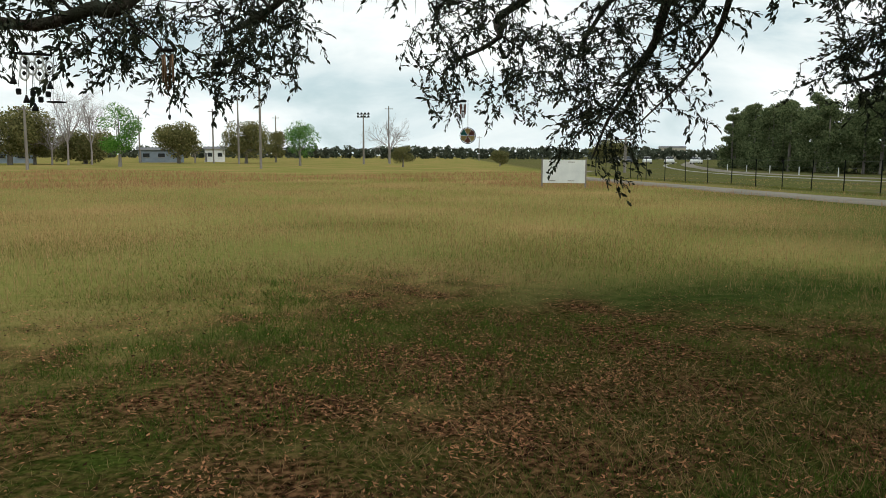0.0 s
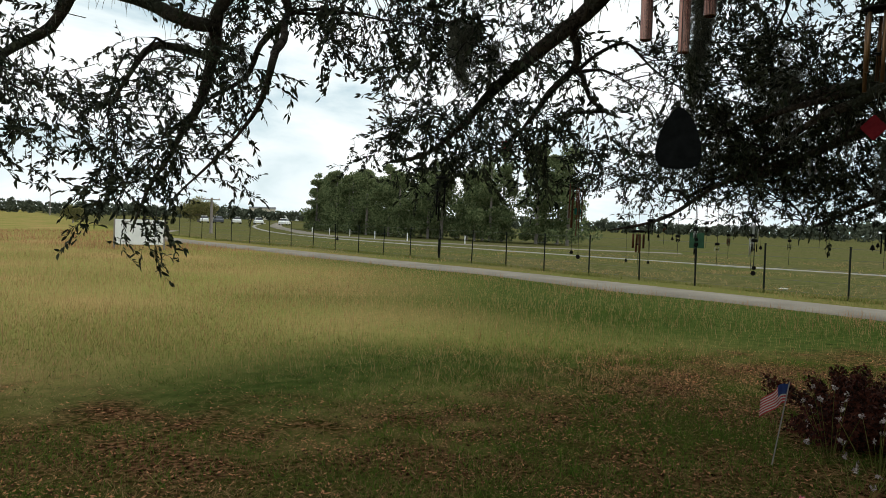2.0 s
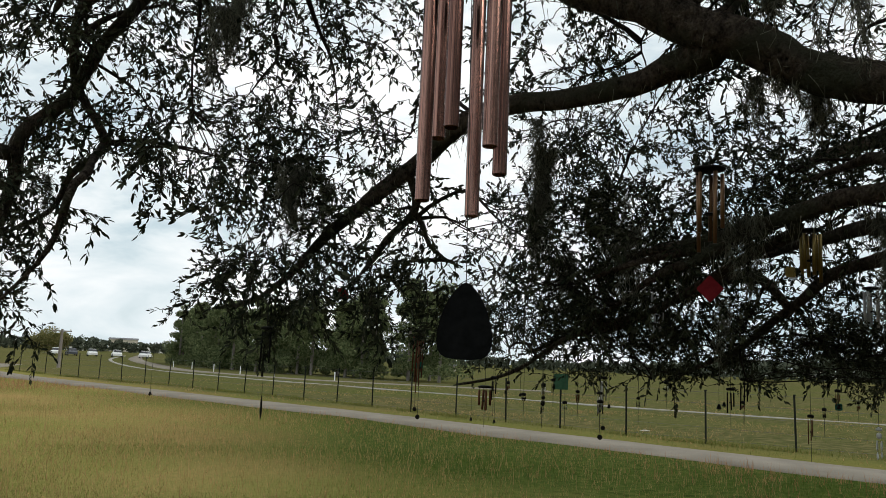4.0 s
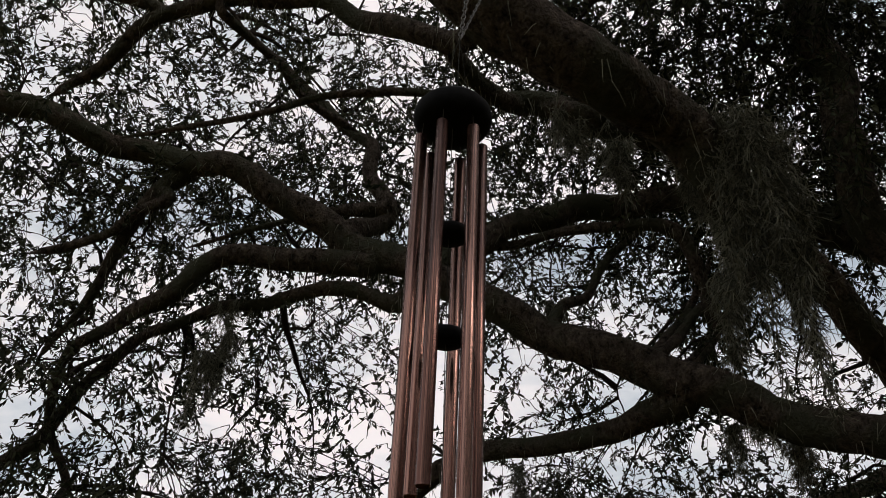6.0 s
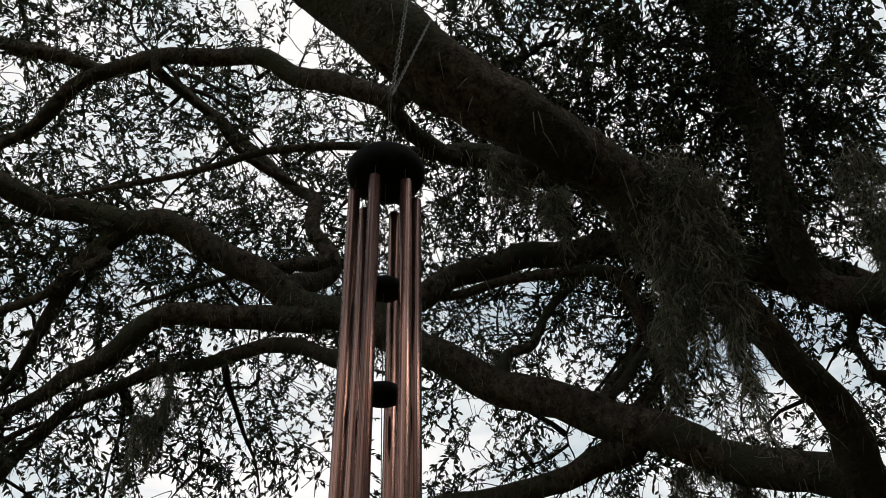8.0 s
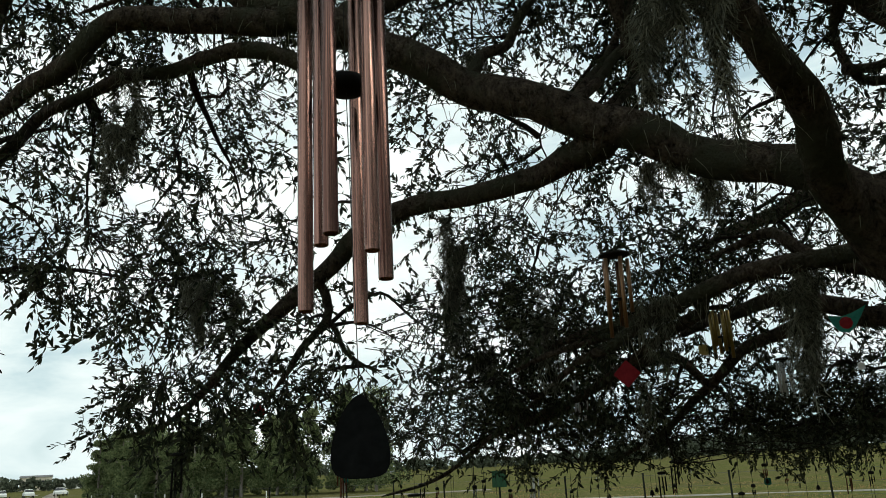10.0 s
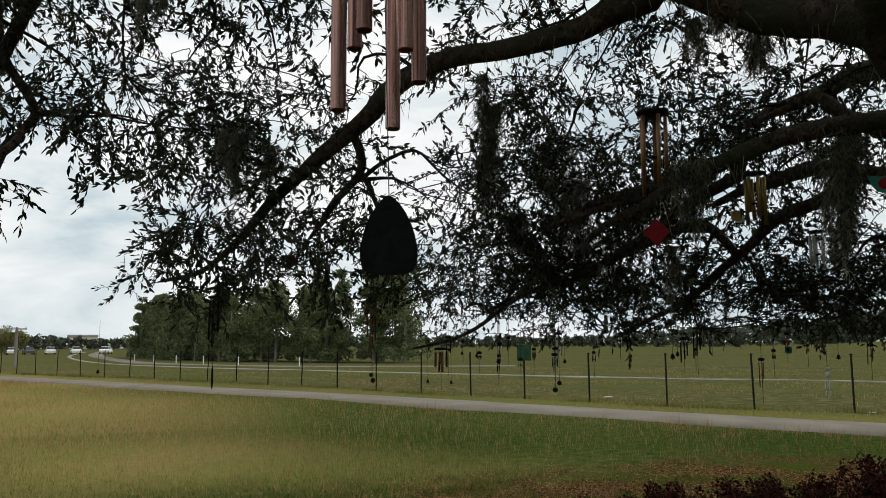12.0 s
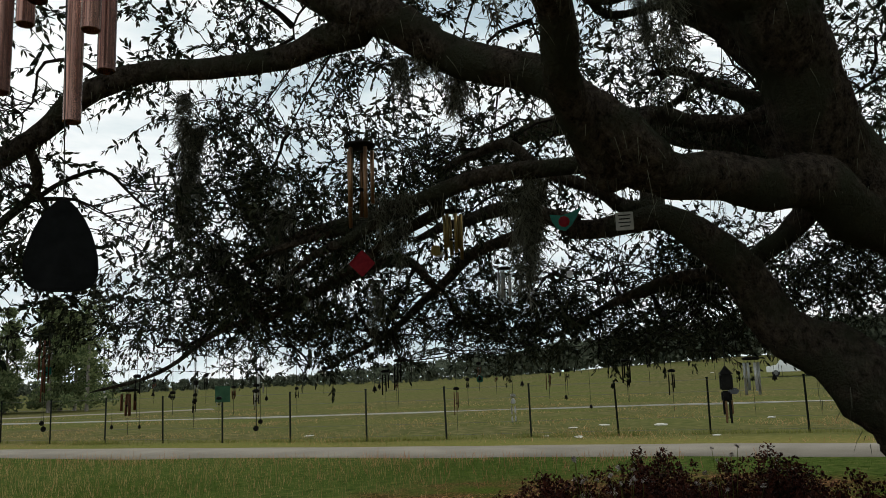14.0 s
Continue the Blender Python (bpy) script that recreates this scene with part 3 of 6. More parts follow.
limb(oak, [(7.98, 1.70, 2.94, 0.067), (7.96, 1.99, 2.71, 0.062), (7.99, 2.47, 2.54, 0.058), (8.02, 2.84, 2.46, 0.050), (8.12, 3.25, 2.38, 0.037), (8.32, 3.63, 2.27, 0.024), (8.45, 4.12, 2.10, 0.013)])
limb(oak, [(7.30, 3.76, 2.92, 0.056), (7.35, 4.14, 2.83, 0.049), (7.46, 4.58, 2.61, 0.042), (7.54, 5.04, 2.33, 0.034), (7.60, 5.51, 2.10, 0.025), (7.64, 6.13, 1.86, 0.016)])
limb(oak, [(7.41, 5.06, 2.83, 0.048), (7.19, 5.40, 2.69, 0.043), (7.01, 5.63, 2.54, 0.038), (6.77, 5.93, 2.35, 0.033), (6.52, 6.34, 2.22, 0.024), (6.32, 6.80, 1.91, 0.017), (6.04, 7.30, 1.76, 0.010)])
limb(oak, [(5.44, 4.14, 4.00, 0.113), (5.42, 4.38, 3.97, 0.093), (5.38, 4.64, 3.87, 0.079), (5.22, 4.94, 3.81, 0.072), (5.03, 5.32, 3.86, 0.067), (4.86, 5.69, 3.81, 0.073), (4.79, 5.98, 3.70, 0.074), (4.73, 6.30, 3.44, 0.068), (4.62, 6.66, 3.23, 0.058), (4.44, 7.04, 2.99, 0.043), (4.32, 7.45, 2.68, 0.032), (4.20, 7.84, 2.44, 0.022), (3.96, 8.25, 2.36, 0.013)])
limb(oak, [(4.74, 6.32, 3.40, 0.038), (4.84, 6.37, 3.22, 0.034), (4.88, 6.50, 3.10, 0.030), (4.83, 6.69, 2.97, 0.029), (4.80, 6.85, 2.82, 0.022), (4.74, 7.04, 2.64, 0.016)])
limb(oak, [(4.83, 6.39, 3.18, 0.026), (4.99, 6.44, 3.07, 0.022), (5.11, 6.51, 2.94, 0.018), (5.35, 6.60, 2.84, 0.014), (5.60, 6.67, 2.81, 0.010)])
limb(oak, [(3.98, 5.70, 5.13, 0.102), (3.70, 5.93, 5.12, 0.095), (3.41, 6.12, 5.12, 0.087), (3.16, 6.29, 5.10, 0.083), (2.98, 6.48, 4.98, 0.078), (2.86, 6.73, 4.81, 0.071), (2.51, 7.65, 4.56, 0.040), (2.64, 8.13, 4.15, 0.037), (2.90, 8.22, 3.70, 0.034), (2.72, 8.48, 3.41, 0.029), (2.62, 8.71, 3.11, 0.022), (2.26, 9.00, 2.84, 0.015), (2.04, 9.24, 2.56, 0.010)])
limb(oak, [(4.18, 5.50, 4.74, 0.070), (3.90, 5.78, 4.88, 0.058), (3.62, 6.10, 4.90, 0.055), (3.46, 6.37, 4.87, 0.050), (3.27, 6.70, 4.84, 0.048), (3.05, 7.05, 4.74, 0.045), (2.82, 7.68, 4.62, 0.049), (2.59, 8.24, 3.96, 0.055), (2.27, 8.38, 3.59, 0.063), (2.30, 8.58, 3.27, 0.054), (2.24, 8.90, 2.82, 0.043), (2.10, 9.23, 2.45, 0.029), (1.91, 9.56, 2.06, 0.020), (1.76, 9.78, 1.58, 0.010)])
limb(oak, [(2.28, 8.58, 3.27, 0.043), (1.94, 8.75, 3.35, 0.035), (1.77, 8.88, 3.31, 0.033), (1.62, 9.10, 3.05, 0.022), (1.47, 9.31, 2.74, 0.014)])
limb(oak, [(2.17, 8.41, 3.52, 0.065), (1.26, 8.73, 3.75, 0.060), (0.96, 8.94, 3.41, 0.050), (0.56, 9.25, 3.18, 0.040), (0.53, 8.60, 2.85, 0.026), (0.05, 8.82, 2.64, 0.018)])
limb(oak, [(0.33, 7.96, 6.07, 0.080), (-0.18, 8.30, 3.58, 0.062), (-1.20, 7.52, 3.25, 0.047), (-1.65, 7.64, 2.97, 0.032), (-2.10, 7.73, 2.77, 0.019)])
limb(oak, [(-0.35, 8.03, 5.99, 0.082), (-2.12, 6.26, 3.06, 0.064), (-2.65, 6.06, 2.71, 0.050), (-2.99, 5.89, 2.56, 0.045), (-3.46, 5.86, 2.57, 0.033), (-3.98, 5.77, 2.44, 0.019)])
limb(oak, [(2.51, 7.19, 3.09, 0.032), (2.46, 7.42, 2.74, 0.023), (2.34, 7.67, 2.47, 0.015), (2.11, 7.94, 2.17, 0.011), (1.90, 8.20, 1.90, 0.007)])
limb(oak, [(4.40, 5.53, 5.08, 0.118), (4.59, 5.43, 5.32, 0.112), (4.88, 5.36, 5.58, 0.106), (5.36, 5.18, 5.91, 0.107), (5.90, 4.88, 6.15, 0.113), (6.42, 4.46, 6.23, 0.115), (6.85, 4.10, 6.21, 0.121), (7.27, 3.58, 5.86, 0.171), (7.64, 3.11, 5.52, 0.162), (8.49, 1.43, 3.50, 0.110)])
limb(oak, [(3.17, 3.59, 5.25, 0.065), (2.99, 4.07, 5.61, 0.066), (2.80, 4.51, 6.06, 0.062), (2.36, 5.09, 6.26, 0.059), (2.05, 5.57, 6.33, 0.054), (1.87, 6.00, 6.09, 0.047), (1.64, 6.52, 5.93, 0.031)])
limb(oak, [(2.05, 5.57, 6.33, 0.046), (1.44, 5.93, 6.51, 0.048), (0.83, 6.21, 6.38, 0.036)])
limb(oak, [(4.31, 5.96, 5.87, 0.078), (4.17, 6.16, 6.27, 0.072), (4.24, 6.24, 6.71, 0.065), (4.08, 6.44, 7.00, 0.057), (3.68, 6.75, 7.48, 0.049), (3.05, 7.18, 8.29, 0.036)])
limb(oak, [(3.65, 3.96, 5.38, 0.056), (4.24, 3.95, 5.68, 0.073), (4.86, 3.99, 5.81, 0.083), (5.55, 3.89, 6.07, 0.100)])
limb(oak, [(4.25, 5.88, 5.86, 0.081), (3.82, 6.35, 5.84, 0.037), (3.45, 6.84, 5.74, 0.024), (3.10, 7.27, 5.62, 0.015)])
limb(oak, [(2.75, 6.65, 5.94, 0.083), (2.55, 7.00, 5.59, 0.061), (2.53, 7.31, 5.08, 0.042), (2.35, 7.95, 4.55, 0.020)])
limb(oak, [(5.74, 4.30, 4.28, 0.058), (6.31, 4.34, 4.83, 0.048), (6.91, 4.32, 5.45, 0.034), (7.56, 4.39, 6.40, 0.019)])
limb(oak, [(7.02, 3.08, 4.86, 0.031), (7.14, 3.06, 4.60, 0.034), (7.37, 3.00, 4.55, 0.035), (7.62, 2.82, 4.63, 0.032), (8.10, 2.52, 4.94, 0.025)])
limb(oak, [(7.80, 2.91, 3.80, 0.064), (7.99, 2.46, 3.73, 0.060), (8.16, 2.00, 3.80, 0.061), (8.28, 1.70, 3.97, 0.058)])
limb(oak, [(8.67, 1.87, 3.52, 0.060), (9.01, 2.41, 4.39, 0.049), (9.31, 3.00, 4.37, 0.028), (9.59, 3.56, 4.12, 0.018)])
limb(oak, [(6.31, 4.04, 2.95, 0.045), (6.34, 4.45, 2.76, 0.037), (6.40, 4.95, 2.56, 0.032), (6.51, 5.49, 2.44, 0.024), (6.52, 6.10, 2.30, 0.018)])
limb(oak, [(6.19, 4.20, 3.05, 0.045), (6.15, 4.51, 2.89, 0.036), (6.05, 4.85, 2.81, 0.031), (6.04, 5.20, 2.77, 0.022), (6.01, 5.56, 2.67, 0.014)])
limb(oak, [(7.55, 2.76, 2.99, 0.065), (7.38, 3.01, 3.01, 0.055), (7.19, 3.17, 3.16, 0.048), (6.85, 3.43, 3.26, 0.050), (6.80, 3.67, 3.48, 0.041), (6.90, 3.96, 3.47, 0.029), (6.95, 4.34, 3.43, 0.017)])
limb(oak, [(8.33, 2.00, 2.78, 0.086), (8.42, 2.26, 2.64, 0.070), (8.48, 2.59, 2.59, 0.062), (8.52, 2.94, 2.49, 0.049), (8.53, 3.35, 2.40, 0.030)])
limb(oak, [(8.57, 1.93, 3.97, 0.081), (8.67, 2.39, 4.17, 0.045), (8.73, 2.73, 4.45, 0.042), (8.82, 3.11, 4.57, 0.027)])
limb(oak, [(8.31, 1.87, 3.43, 0.091), (8.38, 2.28, 3.81, 0.062), (8.38, 2.75, 3.88, 0.049), (8.36, 3.13, 4.00, 0.035), (8.28, 3.53, 3.92, 0.023)])
limb(oak, [(7.06, 3.09, 4.60, 0.042), (7.23, 2.95, 4.59, 0.035), (7.36, 2.78, 4.65, 0.030), (7.59, 2.58, 4.74, 0.026)])
limb(oak, [(5.51, 4.27, 4.34, 0.047), (5.85, 4.28, 4.67, 0.038), (6.16, 4.29, 5.03, 0.034), (6.52, 4.30, 5.48, 0.027)])
limb(oak, [(1.12, 6.12, 6.45, 0.028), (1.50, 5.91, 6.53, 0.029), (1.83, 5.76, 6.52, 0.033), (2.04, 5.69, 6.42, 0.037)])
limb(oak, [(5.51, 4.30, 4.40, 0.041), (5.91, 4.37, 4.79, 0.035), (6.37, 4.41, 5.32, 0.029), (6.62, 4.41, 5.75, 0.020)])
limb(oak, [(5.18, 4.86, 4.86, 0.046), (5.49, 4.86, 5.07, 0.039), (5.71, 4.84, 5.41, 0.037), (5.94, 4.80, 5.73, 0.029), (6.23, 4.66, 6.05, 0.022)])
limb(oak, [(6.02, 4.28, 5.54, 0.059), (5.65, 4.64, 5.69, 0.046), (5.35, 4.99, 5.68, 0.042), (5.13, 5.29, 5.59, 0.037), (4.97, 5.47, 5.55, 0.028)])
limb(oak, [(2.71, 6.69, 5.64, 0.054), (2.52, 6.88, 5.51, 0.044), (2.43, 7.03, 5.39, 0.038), (2.21, 7.25, 5.26, 0.033), (1.97, 7.44, 5.16, 0.026)])
limb(oak, [(2.33, 5.16, 6.18, 0.039), (2.60, 5.25, 6.16, 0.030), (2.86, 5.31, 6.15, 0.029), (3.08, 5.42, 6.10, 0.028), (3.36, 5.47, 6.07, 0.033), (3.62, 5.48, 6.08, 0.031)])
limb(oak, [(4.17, 3.59, 5.27, 0.076), (3.95, 3.91, 5.50, 0.054), (3.68, 4.39, 5.73, 0.032), (3.35, 4.72, 5.78, 0.029), (3.08, 5.02, 5.77, 0.027), (2.79, 5.35, 5.69, 0.024), (2.43, 5.68, 5.57, 0.019), (2.09, 5.96, 5.46, 0.015)])

# crown beyond what the walk passes: limbs behind and above
limb(oak, [(8.44, 0.45, 2.6, 0.30), (7.4, -0.5, 3.6, 0.24), (5.9, -1.6, 4.6, 0.18), (4.2, -3.2, 5.2, 0.12), (2.2, -4.6, 5.2, 0.05)])
limb(oak, [(8.44, 0.45, 2.6, 0.30), (9.6, -0.4, 3.9, 0.22), (11.0, -2.4, 4.9, 0.14), (12.2, -4.4, 5.0, 0.06)])
limb(oak, [(8.44, 0.5, 2.6, 0.30), (9.9, 2.2, 4.0, 0.22), (11.2, 4.8, 5.0, 0.14), (12.2, 7.2, 5.0, 0.06)])
limb(oak, [(7.2, 1.7, 4.3, 0.2), (5.6, 0.9, 5.6, 0.16), (3.6, 0.2, 6.4, 0.11), (1.2, -0.4, 6.6, 0.06)])

# sprays of leaves: six patterns of a short twig with side shoots
def spray_pattern(seed, full=2, big=1.0):
    g = np.random.default_rng(seed)
    leaves, shoots = Heap(), Heap()

    def leaf(p, d, size):
        size *= big
        d = d / (np.linalg.norm(d) + 1e-9)
        up = np.array([g.normal(0, 0.5), g.normal(0, 0.5), 1.0])
        w = np.cross(d, up)
        w /= np.linalg.norm(w) + 1e-9
        nrm = np.cross(w, d)
        half = size * g.uniform(0.14, 0.2)
        fold, bend = 0.35 * half, -0.12 * size * g.uniform(0, 1.6)
        pts = [p, p + d * size * 0.32 - w * half + nrm * fold, p + d * size * 0.68 - w * half * 0.8 + nrm * (fold + bend * 0.5), p + d * size + nrm * bend,
               p + d * size * 0.68 + w * half * 0.8 + nrm * (fold + bend * 0.5), p + d * size * 0.32 + w * half + nrm * fold]
        if full == 1:
            mid = [pts[0], (pts[1] + pts[2]) / 2 - w * half * 0.15, pts[3], (pts[4] + pts[5]) / 2 + w * half * 0.15]
            leaves.add(np.array(mid), [[0, 1, 2, 3]])
        else:
            leaves.add(np.array(pts), [[0, 1, 2, 3], [0, 3, 4, 5]])

    def shoot(p, d, length, r, depth):
        pts = [p]
        steps = 4 if depth else 2
        for _ in range(steps):
            d = d + g.normal(0, 0.16, 3) + np.array([0, 0, -0.10])
            d /= np.linalg.norm(d)
            pts.append(pts[-1] + d * length / steps)
        rr = np.linspace(r, r * 0.45, steps + 1)
        shoots.add(*tube_arrays(np.column_stack([np.array(pts), rr]), 3))
        if depth:
            for k in (1, 2, 3, 3, 4):
                side = d + g.normal(0, 0.75, 3)
                shoot(pts[k], side / np.linalg.norm(side), length * g.uniform(0.3, 0.5), r * 0.6, depth - 1)
        for k in range(0 if not depth else 1, (4 if not depth else 5) if full > 1 else 3):
            for _ in range(full + (k % 2 if full > 1 else 0)):
                s = min((k + g.uniform(-0.4, 0.9)) / 4 * steps, steps) * (k > 0)
                i = min(int(max(s, 0)), steps - 1)
                at = pts[i] + (pts[i + 1] - pts[i]) * (s - i)
                leaf(at, d + g.normal(0, 0.6, 3) + np.array([0, 0, -0.3]), g.uniform(0.042, 0.078))
        leaf(pts[-1], d + g.normal(0, 0.2, 3), g.uniform(0.05, 0.08))

    shoot(np.zeros(3), np.array([1.0, 0, 0.15]), 0.55, 0.004, 1)
    return (np.vstack(leaves.v), np.vstack(leaves.f)), (np.vstack(shoots.v), np.vstack(shoots.f))


PATTERNS = [spray_pattern(40 + i) for i in range(9)]
COARSE = [spray_pattern(70 + i, 1, 1.35) for i in range(5)]
leaf_heap, twig_heap = Heap(), Heap()
limb_points = np.vstack([c[::3, :4] for c in oak_limbs])


# open air beside the hanging chimes: x, y, z, half height
AIR = [(8.04, 4.32, 2.5, 0.3), (6.99, 5.66, 2.45, 0.32), (5.59, 4.2, 3.0, 0.45), (6.78, 4.16, 2.75, 0.35), (5.72, 2.88, 2.62, 0.14), (5.6, 4.2, 2.6, 0.14)]


def bare(p):
    """Below the skirt of the crown, and in its two gaps of open sky."""
    out_there = p[0] < 3.4 and p[1] > 6.5
    if p[2] < (1.3 if out_there else 1.66) or (abs(p[0] + 0.85) < 0.4 and p[1] > 6.3 and p[2] < 3.6):
        return True
    for x, y, z, clear in AIR:
        if abs(p[2] - z) < clear:
            run = (p[0] - x) * 0.9 + (p[1] - y) * 0.43
            if -2.2 < run < 0.15 and abs((p[1] - y) * 0.9 - (p[0] - x) * 0.43) < 0.21:
                return True
    return ((p[0] - 3.0) / 0.8) ** 2 + ((p[1] - 7.9) / 2.2) ** 2 + ((p[2] - 2.65) / 0.95) ** 2 < 1


def spray(p, d, size=1.0, patterns=PATTERNS):
    """One spray at p that points along d."""
    d = np.asarray(d, dtype=float)
    if bare(p):
        return
    out_there = p[0] < 3.4 and p[1] > 6.5
    if p[2] < 2.5 and not out_there:
        d[2] = 0.3 * abs(d[2])
        size *= 0.8
    d = d / (np.linalg.norm(d) + 1e-9)
    ref = np.array([0, 0, 1.0]) if abs(d[2]) < 0.9 else np.array([1.0, 0, 0])
    s = np.cross(ref, d)
    s /= np.linalg.norm(s)
    u = np.cross(d, s)
    roll = rng.normal(0, 0.7)
    s, u = math.cos(roll) * s + math.sin(roll) * u, math.cos(roll) * u - math.sin(roll) * s
    m = np.stack([d, s, u]) * size
    (lv, lf), (sv, sf) = patterns[rng.integers(len(patterns))]
    leaf_heap.add(lv @ m + p, lf)
    twig_heap.add(sv @ m + p, sf)


def bough(a, c, r0, r1, sag=0.12):
    """A thin wandering branch from a to c."""
    a, c = np.asarray(a), np.asarray(c)
    length = np.linalg.norm(c - a)
    s = np.linspace(0, 1, max(4, int(length / 0.16) + 2))
    p = a + (c - a) * s[:, None]
    p[:, 2] += sag * length * np.sin(np.pi * s)
    for beat, size in ((2.2, 0.10), (5.0, 0.035), (9.0, 0.016)):
        p += size * length * rng.normal(0, 1, 3) * np.sin(beat * s + rng.uniform(0, 6.28, 1))[:, None] * np.sin(np.pi * s)[:, None]
    if any(bare(q) for q in p[len(p) // 3:]):
        return p[:3]
    curve = np.column_stack([p, r0 + (r1 - r0) * s])
    twig_heap.add(*tube_arrays(curve, 5 if r0 > 0.01 else 3))
    return p


def foliage(x, y, z, az, w, d, h, n):
    """A drooping mass of sprays about a middle: its half sizes across and along the bearing az, and upwards, on boughs of the nearest limb."""
    mid = np.array([x, y, z])
    n = int(n * 1.2) if x > 5.3 and z < 4.3 else n
    a = math.radians(az)
    side, out = np.array([math.cos(a), -math.sin(a), 0]), np.array([math.sin(a), math.cos(a), 0])
    boughs = []
    for _ in range(max(1, n // (10 if z > 4.2 else 18))):
        end = mid + side * rng.uniform(-w, w) * 0.8 + out * rng.uniform(-d, d) * 0.6 + np.array([0, 0, rng.uniform(-h, h) * 0.7])
        if bare(end) and boughs:
            continue
        far = np.linalg.norm(limb_points[:, :3] - end, axis=1) + np.where(limb_points[:, 2] < end[2] - 0.2, 0.6, 0) + rng.uniform(0, 0.9, len(limb_points))
        root, shortest = limb_points[np.argmin(far), :3], far.min()
        for line in boughs:
            near = np.linalg.norm(line[1:] - end, axis=1) + 0.25
            if near.min() < shortest:
                root, shortest = line[1 + np.argmin(near)], near.min()
        boughs.append(bough(root, end, rng.uniform(0.014, 0.034 if z > 4.2 else 0.024), 0.006))
    lines = np.vstack(boughs)
    for i in range(n):
        p = mid + side * rng.uniform(-w, w) + out * rng.uniform(-d, d) + np.array([0, 0, rng.uniform(-h, h)])
        near = lines[np.argmin(np.linalg.norm(lines - p, axis=1) + rng.uniform(0, 0.3, len(lines)))]
        p = near + (p - near) * min(1.0, 0.9 / (np.linalg.norm(p - near) + 1e-6)) if rng.random() < 0.3 else p
        way = (p - near) / (np.linalg.norm(p - near) + 1e-6) * 0.8 + rng.normal(0, 0.5, 3) + np.array([0, 0, -0.35])
        if i % 3 == 0 and not bare(p):
            twig = bough(near, p, 0.006, 0.004, 0.05)
            if i % 2 or z < 4.3:
                spray(twig[len(twig) // 2], rng.normal(0, 1, 3) + np.array([0, 0, -0.3]), rng.uniform(0.5, 0.8))
        spray(p, way, rng.uniform(0.75, 1.15) * (0.84 if x > 5.3 and z < 4.3 else 1.0))


foliage(-2.93, 6.03, 2.74, -26, 0.53, 0.75, 0.29, 30)
foliage(-2.30, 7.04, 2.81, -18, 0.53, 0.74, 0.24, 33)
foliage(-2.63, 6.93, 2.45, -21, 0.07, 0.71, 0.13, 2)
foliage(-2.09, 6.06, 2.34, -19, 0.06, 0.71, 0.13, 1)
foliage(-1.47, 7.67, 2.96, -11, 0.53, 0.75, 0.30, 38)
foliage(0.11, 8.42, 2.90, 1, 0.54, 0.76, 0.43, 38)
foliage(-0.47, 8.60, 2.39, -3, 0.29, 0.71, 0.14, 5)
foliage(0.83, 8.58, 2.69, 5, 0.18, 0.73, 0.29, 11)
foliage(1.87, 8.00, 3.14, 13, 1.01, 0.74, 0.21, 30)
foliage(1.77, 8.23, 2.57, 12, 0.60, 0.74, 0.36, 40)
foliage(1.64, 8.56, 2.04, 11, 0.26, 0.70, 0.26, 15)
foliage(2.50, 7.93, 2.65, 17, 0.27, 0.74, 0.35, 10)
foliage(3.20, 6.91, 2.42, 25, 0.61, 0.72, 0.21, 14)
foliage(3.37, 6.84, 2.80, 26, 0.35, 0.73, 0.24, 8)
foliage(2.99, 8.40, 3.78, 17, 0.49, 0.77, 0.26, 8)
foliage(3.90, 7.39, 3.63, 27, 0.79, 0.76, 0.23, 14)
foliage(3.89, 7.40, 2.64, 26, 0.82, 0.73, 0.25, 21)
foliage(4.72, 6.42, 2.97, 36, 0.44, 0.76, 0.35, 17)
foliage(5.68, 6.13, 2.52, 44, 0.62, 0.74, 0.43, 27)
foliage(3.07, 7.59, 4.41, 15, 1.14, 0.88, 0.53, 30)
foliage(2.83, 8.16, 3.60, 12, 0.60, 0.80, 0.38, 14)
foliage(2.67, 8.60, 3.05, 10, 0.28, 0.60, 0.33, 11)
foliage(3.40, 8.10, 3.90, 17, 0.45, 0.70, 0.32, 8)
foliage(3.75, 7.48, 3.69, 21, 0.51, 0.78, 0.33, 25)
foliage(4.05, 7.57, 2.80, 23, 0.55, 0.75, 0.35, 32)
foliage(4.91, 7.60, 2.75, 29, 0.54, 0.73, 0.25, 26)
foliage(3.70, 8.35, 2.60, 18, 0.48, 0.72, 0.21, 16)
foliage(4.58, 6.98, 4.37, 29, 0.30, 0.81, 0.34, 12)
foliage(6.17, 6.16, 2.90, 44, 0.44, 0.78, 0.56, 38)
foliage(6.55, 5.45, 3.10, 51, 0.36, 0.81, 0.60, 54)
foliage(7.54, 5.80, 2.28, 54, 2.24, 0.71, 0.20, 135)
foliage(7.91, 5.24, 2.61, 59, 1.54, 0.72, 0.19, 54)
foliage(7.88, 4.47, 3.72, 64, 0.84, 0.76, 0.25, 45)
foliage(6.48, 6.13, 4.01, 46, 0.57, 0.80, 0.37, 28)
foliage(2.57, 7.92, 9.02, 11, 2.57, 1.33, 0.70, 347)
foliage(2.58, 8.12, 6.85, 10, 1.63, 1.13, 0.72, 273)
foliage(3.35, 8.14, 5.03, 16, 1.78, 1.08, 1.05, 108)
foliage(5.35, 7.19, 7.45, 34, 1.09, 1.32, 0.94, 215)
foliage(5.84, 3.78, 7.64, 61, 1.93, 1.29, 0.63, 662)
foliage(7.21, 6.02, 6.64, 51, 1.42, 1.05, 0.67, 124)
